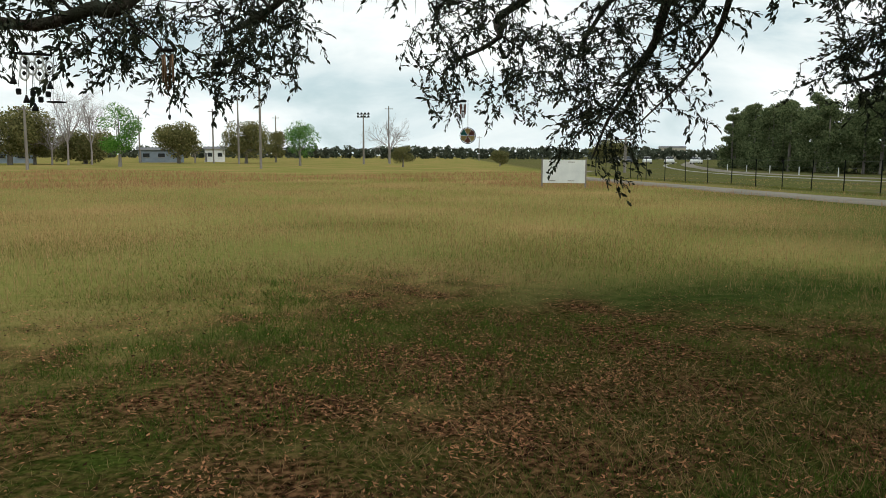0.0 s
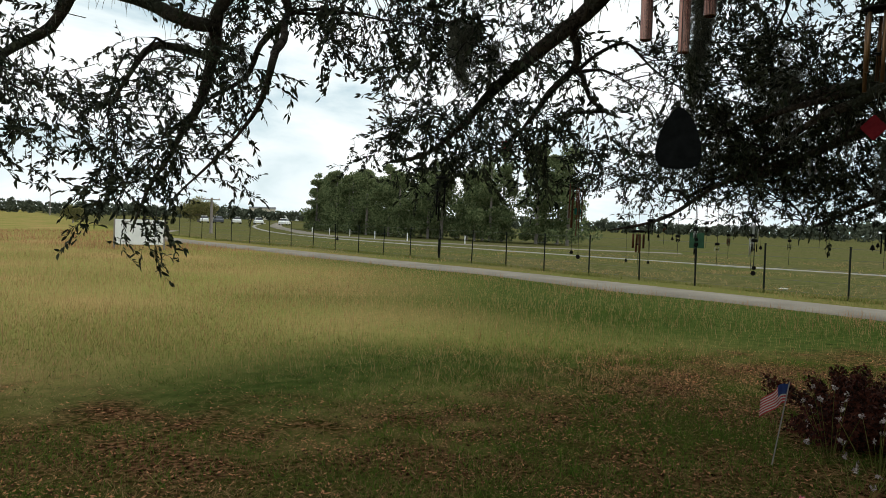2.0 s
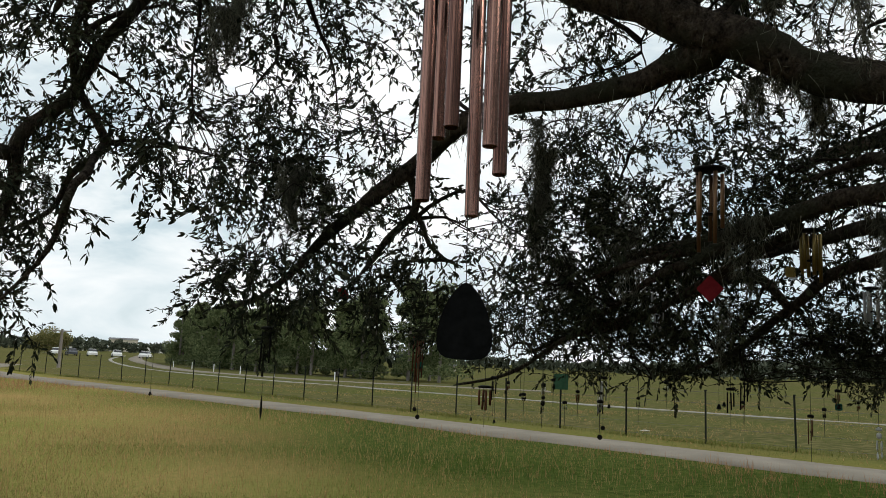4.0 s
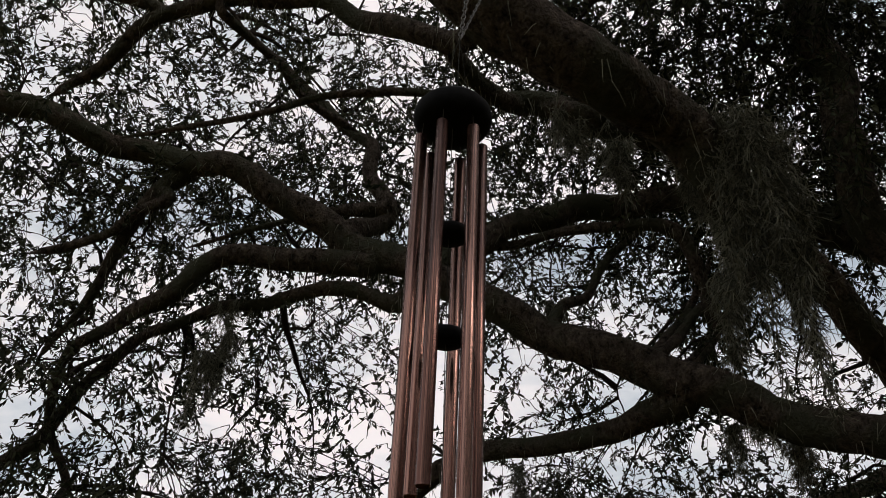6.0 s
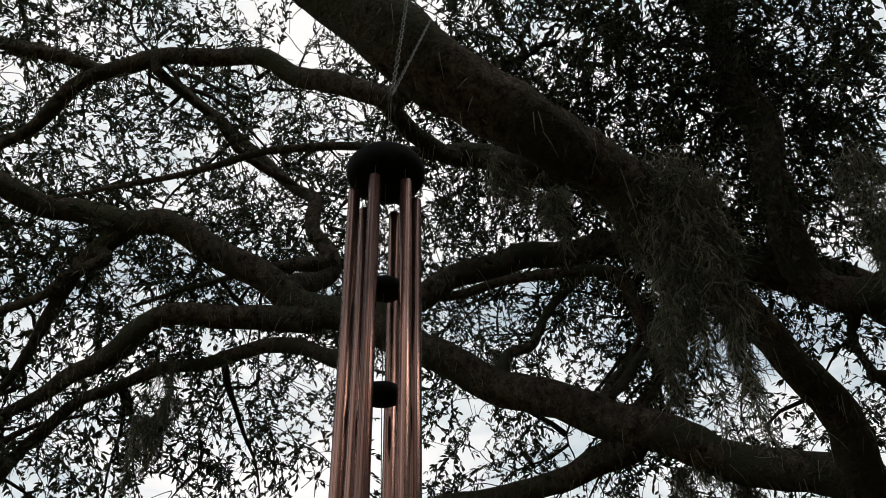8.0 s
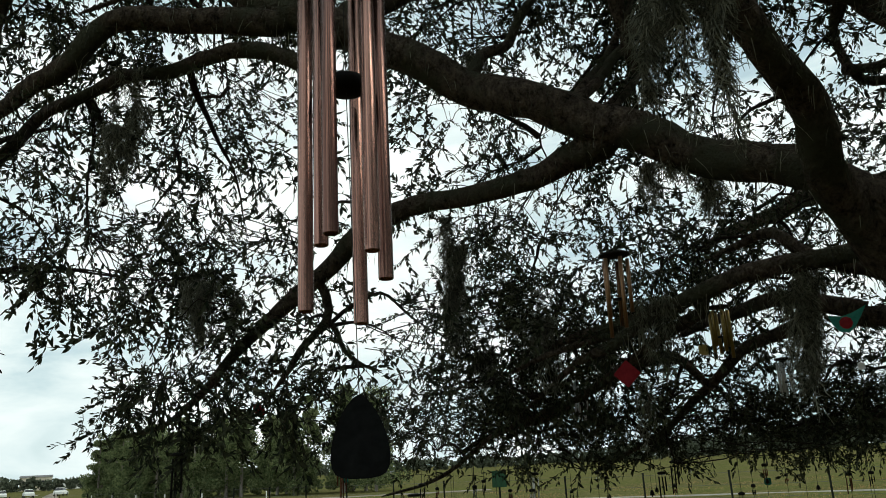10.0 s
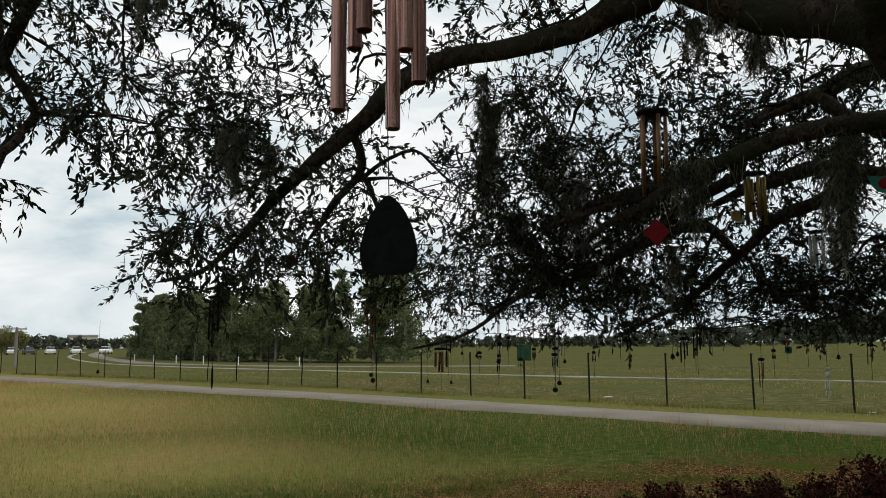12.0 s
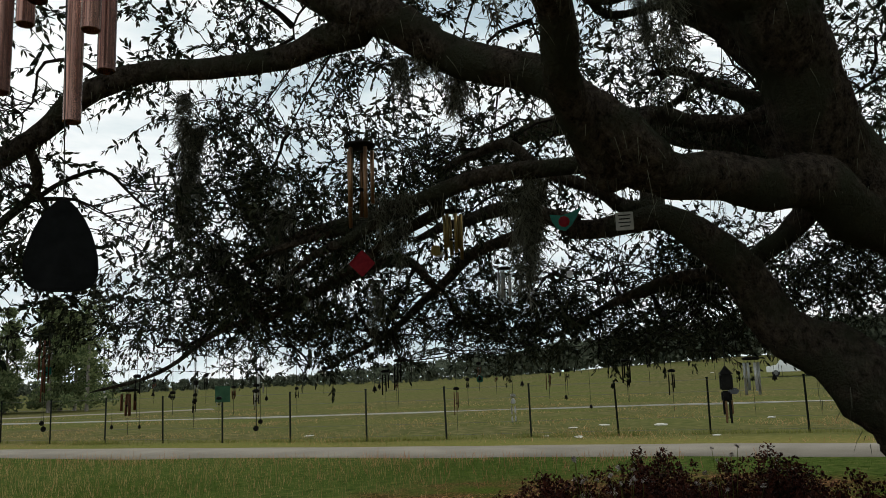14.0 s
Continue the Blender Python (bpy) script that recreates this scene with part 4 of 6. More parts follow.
foliage(6.66, 6.05, 4.93, 48, 0.97, 0.92, 0.64, 52)
foliage(8.07, 4.71, 5.48, 63, 1.09, 1.18, 1.19, 74)
foliage(7.40, 4.25, 7.04, 64, 1.41, 1.02, 0.50, 157)
foliage(9.38, 2.66, 4.61, 80, 0.66, 0.95, 0.82, 74)
foliage(10.09, 1.03, 4.43, 92, 0.80, 0.95, 0.94, 40)
foliage(3.49, 8.12, 6.25, 18, 2.09, 1.08, 0.74, 108)
foliage(7.40, 5.43, 6.56, 56, 2.38, 1.08, 0.71, 74)
foliage(4.69, 7.83, 4.13, 27, 1.26, 0.84, 0.55, 34)
foliage(2.84, 8.08, 5.03, 13, 1.06, 0.99, 0.77, 22)
foliage(6.68, 5.95, 2.75, 49, 0.95, 0.77, 0.58, 48)
foliage(6.72, 3.80, 6.44, 65, 1.03, 1.11, 0.64, 165)
foliage(10.26, 2.10, 2.76, 85, 1.26, 0.74, 0.37, 194)
foliage(10.69, 1.61, 2.24, 88, 0.85, 0.71, 0.28, 45)
foliage(9.48, 4.24, 4.95, 70, 1.29, 0.99, 0.90, 97)
foliage(6.10, 5.70, 2.90, 49, 1.32, 0.77, 0.43, 11)
foliage(7.05, 6.21, 3.89, 49, 0.68, 0.86, 0.68, 40)
foliage(7.05, 6.52, 2.66, 47, 0.71, 0.75, 0.50, 26)
foliage(8.49, 5.20, 3.76, 61, 1.02, 0.86, 0.66, 77)
foliage(8.76, 3.57, 2.63, 73, 0.95, 0.74, 0.39, 84)
foliage(8.66, 4.41, 2.19, 67, 1.81, 0.71, 0.23, 109)
foliage(9.88, -0.04, 4.14, 99, 1.69, 1.07, 1.53, 68)
foliage(7.40, 5.20, 2.00, 57, 1.60, 0.60, 0.14, 46)
foliage(8.20, 3.60, 1.98, 70, 1.20, 0.60, 0.14, 38)
foliage(8.50, 2.70, 2.00, 80, 0.80, 0.50, 0.14, 24)

# leaves along the thin ends of the limbs
for c in oak_limbs:
    thin = c[c[:, 3] < 0.06]
    for row in thin[::3]:
        if rng.random() < 0.6:
            spray(row[:3], rng.normal(0, 1, 3) + np.array([0, 0, -0.3]), rng.uniform(0.7, 1.1))
# the crown overhead and behind, mostly out of view: dense, oversized sprays added for shade
for _ in range(5600):
    a, r = rng.uniform(0, 2 * np.pi), 10.0 * rng.random() ** 0.5
    p = np.array([6.0 + r * math.cos(a), -0.5 + r * math.sin(a), rng.uniform(5.4, 9.0) - 0.035 * r * r])
    if p[1] > 1.0 and p[2] < 7.6:
        continue
    if math.dist(p, (1.4, 1.3, 2.0)) < 7.5 and p[1] > -2:
        spray(p, rng.normal(0, 1, 3), rng.uniform(0.9, 1.2))
    else:
        spray(p, rng.normal(0, 1, 3), rng.uniform(1.4, 2.2), COARSE)

# fringes of moss and lichen along the stout limbs
fringe = Heap()
for c in oak_limbs:
    for row in c[c[:, 3] > 0.045]:
        for _ in range(rng.poisson(5)):
            a = rng.uniform(0, 2 * np.pi)
            start = row[:3] + np.array([row[3] * math.cos(a), row[3] * math.sin(a), rng.uniform(-0.9, 0.5) * row[3]])
            ln = rng.uniform(0.03, 0.16) * (2.2 if rng.random() < 0.08 else 1)
            drift = rng.normal(0, 0.25, 2) * ln
            curve = np.array([[*start, 0.003], [start[0] + drift[0] * 0.6, start[1] + drift[1] * 0.6, start[2] - ln * 0.5, 0.0022], [start[0] + drift[0], start[1] + drift[1], start[2] - ln, 0.001]])
            fringe.add(*tube_arrays(curve, 3))
moss_fringe = part("moss_fringe", fringe.mesh("moss_fringe", MOSS), MOSS, None, "short grey-green moss on the limbs")
crown = part("crown", leaf_heap.mesh("crown", LEAF), LEAF, None, "thousands of narrow dark green oak leaves")
twigs = part("fine_branching", twig_heap.mesh("fine_branching", TWIG), TWIG, None)
for ob in (crown, twigs, moss_fringe):
    ob.parent, ob.matrix_parent_inverse = oak, oak.matrix_basis.inverted()
    ob["kind"] = "stuff"

# ---- hanging moss ----
def moss(x, y, z, width, length, strands, seed):
    """A grey-green beard of fine strands that hangs from a point."""
    g = np.random.default_rng(seed)
    t = thing("moss_beard", x, y, z, "grey-green beard of hanging moss on an oak limb", "moss", "moss beards")
    tresses = max(3, min(7, strands // 30))
    for k in range(tresses):
        heap = Heap()
        off = g.normal(0, width * 0.3, 2)
        reach = length * g.uniform(0.45, 1.0)
        core = spline([(off[0] * (1 - 0.3 * q) + g.normal(0, 0.02), off[1] * (1 - 0.3 * q) + g.normal(0, 0.02), 0.04 - reach * q) for q in np.linspace(0, 1, 6)], 0.03)
        for _ in range(int(strands * (8 if strands < 200 else 5) / tresses)):
            q = g.random() ** 1.4
            p = core[int(q * (len(core) - 1))] + g.normal(0, 1, 3) * np.array([1, 1, 0.3]) * width * 0.15 * (1.05 - 0.8 * q)
            ln = g.uniform(0.04, 0.13) * (1.6 if g.random() < 0.15 else 1)
            d = np.array([g.normal(0, 0.55), g.normal(0, 0.55), -1.0])
            rows = [p]
            for _ in range(3):
                d = d + g.normal(0, 0.6, 3) + np.array([0, 0, -0.3])
                d /= np.linalg.norm(d)
                rows.append(rows[-1] + d * ln / 3)
            heap.add(*tube_arrays(np.column_stack([np.array(rows), np.linspace(0.0028, 0.0012, 4)]), 3))
        part("tress", heap.mesh("tress", MOSS), MOSS, t)["kind"] = "stuff"
    return t


moss(4.03, 2.73, 4.56, 0.25, 1.05, 420, 301)
moss(4.11, 2.59, 4.44, 0.25, 1.38, 560, 302)
moss(4.22, 2.60, 4.20, 0.15, 0.89, 260, 303)
moss(4.12, 2.97, 4.70, 0.15, 0.64, 160, 304)
moss(4.92, 2.11, 4.72, 0.19, 1.39, 360, 305)
moss(5.03, 2.09, 4.36, 0.15, 1.50, 360, 306)
moss(5.14, 2.06, 4.05, 0.09, 1.16, 220, 307)
moss(4.08, 3.37, 4.86, 0.19, 0.43, 120, 308)
moss(3.91, 3.54, 5.05, 0.13, 0.29, 60, 309)
moss(6.39, 3.40, 2.98, 0.20, 0.99, 360, 310)
moss(5.67, 5.81, 3.69, 0.17, 1.06, 130, 311)
moss(4.02, 6.91, 3.43, 0.15, 0.63, 90, 312)
moss(4.87, 3.32, 4.32, 0.15, 0.61, 120, 313)
moss(5.30, 3.49, 4.93, 0.19, 0.76, 130, 314)
moss(5.38, 5.08, 5.02, 0.11, 0.57, 80, 315)
moss(3.21, 6.40, 4.32, 0.13, 0.58, 80, 316)
moss(5.72, 5.76, 3.68, 0.11, 0.79, 80, 317)
moss(3.97, 6.74, 3.36, 0.13, 0.46, 60, 318)
moss(6.19, 5.57, 3.34, 0.19, 0.86, 80, 319)
moss(5.84, 6.07, 3.34, 0.19, 0.76, 80, 320)
moss(6.06, 4.25, 2.99, 0.24, 0.55, 120, 321)
moss(6.15, 5.31, 3.05, 0.31, 0.62, 120, 322)
moss(6.75, 4.84, 2.51, 0.11, 0.53, 50, 323)
moss(3.26, 6.48, 4.82, 0.11, 0.67, 60, 324)
moss(3.37, 6.66, 4.49, 0.08, 0.31, 40, 325)
moss(4.47, 4.00, 5.79, 0.24, 0.51, 90, 326)
moss(6.39, 3.36, 3.10, 0.17, 0.89, 150, 327)
moss(5.58, 5.72, 3.90, 0.11, 0.78, 70, 328)
moss(7.33, 2.71, 4.62, 0.19, 0.97, 90, 329)
moss(5.92, 3.65, 3.66, 0.15, 0.26, 60, 330)
moss(5.74, 3.97, 3.83, 0.11, 0.35, 50, 331)
moss(6.76, 5.14, 2.86, 0.14, 0.59, 60, 332)
moss(4.10, 7.06, 3.54, 0.15, 0.53, 50, 333)
moss(2.57, 8.52, 3.35, 0.08, 0.52, 40, 334)
moss(5.73, 3.76, 3.82, 0.15, 0.26, 50, 335)
moss(3.32, 6.49, 4.52, 0.13, 0.50, 50, 336)
moss(4.25, 6.82, 3.32, 0.11, 0.42, 40, 337)
moss(6.10, 5.95, 2.87, 0.14, 0.66, 60, 338)


# ---- the big copper wind chime ----
def big_chime():
    c = thing("wind_chime", 2.546, 2.855, 3.825, "large copper-coloured tube wind chime with black top and sail", "wind chime")
    part("top", lathe([(0.085, -0.045), (0.118, -0.04), (0.132, -0.015), (0.13, 0.02), (0.112, 0.045), (0.04, 0.055)], 24), BLACKWOOD, c, "black rounded wooden disc", soft=True)
    ends = (2.39, 2.585, 2.565, 2.376, 2.525, 2.476)
    view = math.radians(39)
    for k, end in enumerate(ends):
        a = math.radians((-77, -137, -17, 163, 43, 103)[k])
        across, deep = 0.102 * math.sin(a), -0.102 * math.cos(a)
        px, py = across * math.cos(view) + deep * math.sin(view), -across * math.sin(view) + deep * math.cos(view)
        top, low = -0.10, end - 3.825
        bm = bmesh.new()
        rings = []
        for r, z in ((0.0195, low + 0.003), (0.0195, top), (0.0165, top), (0.0165, low), (0.0195, low + 0.003)):
            rings.append([bm.verts.new((px + r * math.cos(q), py + r * math.sin(q), z)) for q in [2 * math.pi * i / 20 for i in range(20)]])
        for r0, r1 in zip(rings, rings[1:]):
            for i in range(20):
                bm.faces.new((r0[i], r0[(i + 1) % 20], r1[(i + 1) % 20], r1[i]))
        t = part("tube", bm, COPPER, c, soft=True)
        v, f = cord([(px, py, top - 0.02), (px * 0.95, py * 0.95, -0.03)], 0.0016, 4)
        part("string", mesh_of("string", v, f, CORD), CORD, t)
    for z in (-0.46, -0.81):
        part("clapper", lathe([(0.02, -0.022), (0.05, -0.018), (0.056, 0), (0.05, 0.018), (0.02, 0.022)], 20), BLACKWOOD, c, "black round clapper disc", m=pose(0.01, 0, z), soft=True)
    v, f = cord([(0, 0, 0), (0.01, 0.0, -0.81), (0.05, 0.025, -1.64)], 0.0016, 4)
    part("string", mesh_of("string", v, f, CORD), CORD, c)
    # teardrop sail, thick in the middle
    bm = bmesh.new()
    half = [(0.0, 0.06), (0.03, 0.2), (0.1, 0.38), (0.22, 0.6), (0.36, 0.78), (0.5, 0.9), (0.64, 0.98), (0.76, 1.0), (0.87, 0.95), (0.94, 0.84), (0.98, 0.64), (1.0, 0.3)]
    outline = [(0.073 * w, 0.1 - 0.2 * v) for v, w in half] + [(-0.073 * w, 0.1 - 0.2 * v) for v, w in half[::-1]]
    front = [bm.verts.new((x, -0.006, z)) for x, z in outline]
    back = [bm.verts.new((x, 0.006, z)) for x, z in outline]
    bm.faces.new(front)
    bm.faces.new(back[::-1])
    for i in range(len(front)):
        bm.faces.new((front[i], back[i], back[(i + 1) % len(front)], front[(i + 1) % len(front)]))
    bmesh.ops.recalc_face_normals(bm, faces=bm.faces[:])
    part("sail", bm, BLACKWOOD, c, "black teardrop wind sail", m=pose(0.05, 0.025, -1.735, 0, 0, -40))
    for tx, ty, tz in ((0.14, 0.07, 1.16), (0.27, 0.07, 1.10)):
        heap = Heap()
        a, b = np.array([0.0, -0.02, 0.36]), np.array([tx, ty, tz])
        links = int(np.linalg.norm(b - a) / 0.028)
        d = (b - a) / np.linalg.norm(b - a)
        for i in range(links):
            mid = a + (b - a) * (i + 0.5) / links
            s = np.cross(d, [0, 0, 1.0] if i % 2 else [1.0, 0, 0])
            s /= np.linalg.norm(s)
            loop = [mid + d * 0.017 * math.cos(q) + s * 0.008 * math.sin(q) for q in np.linspace(0, 2 * math.pi, 9)]
            heap.add(*tube_arrays(np.column_stack([np.array(loop), np.full(9, 0.0022)]), 4))
        part("chain", heap.mesh("chain", WIRE), WIRE, c, "thin steel chain")
    for q in (0, 120, 240):
        v, f = cord([(0.08 * math.cos(radians(q)), 0.08 * math.sin(radians(q)), 0.03), (0.0, -0.02, 0.37)], 0.002, 4)
        part("string", mesh_of("string", v, f, CORD), CORD, c)
    return c


big_chime()

# ---- the pine wood, trees, poles, buildings and vehicles across the field ----
SLATE = surface("blue_grey_wall", (0.16, 0.20, 0.24), (0.24, 0.28, 0.32), 1, 0.8, 0.1)
SLATEPAINT = surface("dark_car_paint", (0.05, 0.055, 0.065), (0.09, 0.095, 0.11), 2, 0.3, 0.0)
CREAM = surface("cream_wall", (0.42, 0.38, 0.30), (0.56, 0.51, 0.42), 1, 0.8, 0.1)
ROOF = surface("grey_roof", (0.12, 0.12, 0.125), (0.2, 0.2, 0.2), 2, 0.8, 0.1)
GLASSY = surface("dark_window", (0.012, 0.015, 0.018), (0.03, 0.034, 0.038), 2, 0.12, 0.0)
RUBBER = surface("black_rubber", (0.012, 0.012, 0.012), (0.03, 0.03, 0.03), 20, 0.9, 0.1)
SIGNGREEN = surface("green_sign_paint", (0.018, 0.05, 0.028), (0.035, 0.08, 0.045), 5, 0.6, 0.05)
LIME = surface("lime_plastic", (0.20, 0.30, 0.06), (0.30, 0.42, 0.10), 3, 0.5, 0.02)
STONE = surface("pale_stone", (0.36, 0.35, 0.31), (0.6, 0.58, 0.52), 6, 0.95, 0.4)


def leaf_cloud(centres, radii, count, size, seed, flat=1.0, down=0.0):
    """Small two-sided leaf quads, thicker at the rims of several lumps."""
    g = np.random.default_rng(seed)
    which = g.integers(len(centres), size=count)
    d = g.normal(size=(count, 3))
    d /= np.linalg.norm(d, axis=1)[:, None]
    rad = np.asarray(radii)[which]
    p = np.asarray(centres)[which] + d * (rad * g.random(count) ** 0.35)[:, None] * np.array([1, 1, flat])
    p[:, 2] = np.maximum(p[:, 2], 0.05)
    a = g.normal(size=(count, 3))
    a /= np.linalg.norm(a, axis=1)[:, None]
    b = np.cross(a, g.normal(size=(count, 3)))
    b /= np.linalg.norm(b, axis=1)[:, None]
    s = size * g.uniform(0.5, 1.3, count)[:, None]
    v = np.stack([p - a * s, p + b * s * 0.55, p + a * s, p - b * s * 0.55], 1).reshape(-1, 3)
    v[:, 2] = np.maximum(v[:, 2], 0.01)
    return v, np.arange(4 * count).reshape(-1, 4)


def broad_tree(x, y, height, width, leaf):
    width *= 1.2
    seed = int(abs(x * 37 + y * 11)) + 3
    g = np.random.default_rng(seed)
    t = thing("tree", x, y, 0, {BROADLEAF: "rounded olive-brown broadleaf tree at the park's edge", FRESH: "young bright green broadleaf tree in spring leaf"}[leaf], "tree", "park trees")
    trunk_h = height * 0.38
    v, f = tube_arrays(spline([(0, 0, -0.1, width * 0.035), (0.05, 0, trunk_h * 0.5, width * 0.026), (0, 0.05, trunk_h, width * 0.022), (0, 0, height * 0.8, width * 0.006)], 0.4), 8, 0.1, seed)
    part("trunk", mesh_of("trunk", v, f, GREYWOOD), GREYWOOD, t)
    centres, radii = [], []
    for i in range(17):
        q, r = g.uniform(0, 6.28), g.uniform(0.1, 0.36) * width
        z = height * g.uniform(0.30, 0.84)
        r *= 1.0 - 0.5 * max(0, z / height - 0.6)
        c = np.array([r * math.cos(q), r * math.sin(q), z])
        centres.append(c)
        radii.append(width * g.uniform(0.15, 0.24))
        if i % 3 == 0:
            vv, ff = tube_arrays(spline([(0, 0, trunk_h * 0.8, width * 0.014), tuple(c * 0.6) + (width * 0.009,), tuple(c) + (width * 0.003,)], 0.5), 5)
            part("limb", mesh_of("limb", vv, ff, GREYWOOD), GREYWOOD, t)
    v, f = leaf_cloud(centres, radii, 9500 if leaf is BROADLEAF else 5200, 0.0185 * width, seed + 1, 0.8)
    part("crown", mesh_of("crown", v, f, leaf), leaf, t)


def bare_tree(x, y, height, width):
    g = np.random.default_rng(int(abs(x * 17 + y)) + 9)
    t = thing("bare_tree", x, y, 0, "leafless grey tree with fine upright twigs", "tree", "bare trees")
    heap = Heap()

    def grow(p, d, ln, r, depth):
        pts = [p]
        for _ in range(3):
            d = d + g.normal(0, 0.12, 3) + np.array([0, 0, 0.06])
            d /= np.linalg.norm(d)
            pts.append(pts[-1] + d * ln / 3)
        heap.add(*tube_arrays(np.column_stack([np.array(pts), np.linspace(r, r * 0.5, 4)]), 4))
        if depth:
            for _ in range(4 if depth > 1 else 5):
                s = d + g.normal(0, 0.5, 3)
                grow(pts[g.integers(1, 4)], s / np.linalg.norm(s), ln * g.uniform(0.5, 0.75), r * 0.5, depth - 1)

    v, f = tube_arrays(spline([(0, 0, -0.1, 0.16), (0.05, 0, height * 0.2, 0.13), (0, 0, height * 0.34, 0.11)], 0.3), 8)
    part("trunk", mesh_of("trunk", v, f, BARE), BARE, t)
    for _ in range(8):
        s = np.array([g.normal(0, 0.3 * width / height * 2), g.normal(0, 0.3 * width / height * 2), 1.0])
        grow(np.array([0, 0, height * g.uniform(0.25, 0.34)]), s / np.linalg.norm(s), height * 0.36, 0.07, 3)
    part("crown", heap.mesh("crown", BARE), BARE, t)


def pine(x, y, height, width, seed):
    g = np.random.default_rng(seed)
    t = thing("pine_tree", x, y, 0, "dense dark green pine in a roadside clump", "tree", "pine wood")
    v, f = tube_arrays(spline([(0, 0, -0.1, 0.17), (0.06, 0, height * 0.5, 0.12), (0, 0, height * 0.97, 0.02)], 0.5), 7, 0.1, seed)
    part("trunk", mesh_of("trunk", v, f, GREYWOOD), GREYWOOD, t)
    centres, radii = [], []
    for i in range(34):
        z = height * g.uniform(0.06, 0.97)
        s = 1 - 0.75 * (z / height) ** 2.2
        q, r = g.uniform(0, 6.28), width * 0.5 * s * g.uniform(0.3, 1.0)
        centres.append((r * math.cos(q), r * math.sin(q), z))
        radii.append(width * 0.2 * (0.6 + 0.6 * s) * g.uniform(0.7, 1.2))
    v, f = leaf_cloud(centres, radii, 7000, 0.14, seed + 1, 0.7)
    part("crown", mesh_of("crown", v, f, PINE), PINE, t)


g = np.random.default_rng(5)
front = spline([(42, 119, 0), (39.8, 101, 0), (39.3, 83, 0), (43.1, 69, 0), (47.7, 61.0, 0)], 0.3)
for i in range(34):
    s = front[int((i % 17 + 0.5 + g.uniform(-0.25, 0.25)) / 17 * (len(front) - 1))]
    back = (i // 17) * g.uniform(2.5, 5)
    far_part = (s[1] - 53) / 50
    pine(s[0] + back * 0.8 + g.uniform(-0.8, 0.8), s[1] + back * 0.5 + g.uniform(-0.6, 0.6), g.uniform(6.6, 8.6) + (1.6 if i % 17 > 13 else 0) + 0.5 * far_part, g.uniform(3.4, 5.2), 700 + 3 * i)

# woods along the horizon
g = np.random.default_rng(11)
centres, radii = [], []
tall = 1.0
for a in np.arange(-48, 118, 0.2):
    near = max(0.0, min(1.0, (a - 50) / 22))
    tall = 0.86 * tall + 0.14 * g.uniform(0.5, 1.5)
    d = 360 - 190 * near + g.uniform(-25, 25)
    h = d * (0.0125 + 0.026 * near) * tall * g.uniform(0.85, 1.1) + (0.004 * d if g.random() < 0.05 else 0)
    for z in (0.2, 0.5, 0.75):
        centres.append((d * math.sin(radians(a)) + g.uniform(-2, 2), d * math.cos(radians(a)), 0.4 + h * z + float(land(d * math.sin(radians(a)), d * math.cos(radians(a))))))
        radii.append(max(0.8, h * g.uniform(0.25, 0.38)))
v, f = leaf_cloud(centres, radii, 75000, 0.8, 12, 0.8)
tagged(new("far_woods", mesh_of("far_woods", v, f, FARWOOD)), "hazy dark band of mixed woods along the horizon", "woods", kind="stuff")


def utility_pole(x, y, height):
    t = thing("utility_pole", x, y, 0, "slender grey wooden pole rising over the park", "pole", "poles")
    part("shaft", lathe([(0.16, -0.1), (0.14, height * 0.5), (0.1, height)], 10), GREYWOOD, t)
    part("crossarm", box(0, 0, height * 0.95, 1.6, 0.1, 0.1, 0.01), GREYWOOD, t)
    for dx in (-0.7, 0.7):
        part("insulator", lathe([(0.05, 0), (0.06, 0.08), (0.03, 0.16)], 8), WHITE, t, m=pose(dx, 0, height * 0.95 + 0.05))


def flood_pole(x, y, height):
    t = thing("floodlight_pole", x, y, 0, "tall sports floodlight pole with a bank of lamps", "pole", "floodlight poles")
    part("shaft", lathe([(0.18, -0.1), (0.15, height * 0.5), (0.1, height)], 10), GREYWOOD, t)
    for k, z in enumerate((height, height - 0.5)):
        part("crossarm", box(0, 0, z, 2.2, 0.1, 0.08, 0.01), GREYWOOD, t)
        for dx in (-0.9, -0.3, 0.3, 0.9):
            part("lamp", lathe([(0.08, -0.12), (0.2, 0.1), (0.17, 0.14)], 10), STEEL, t, m=pose(dx, -0.1, z + 0.12, 70))


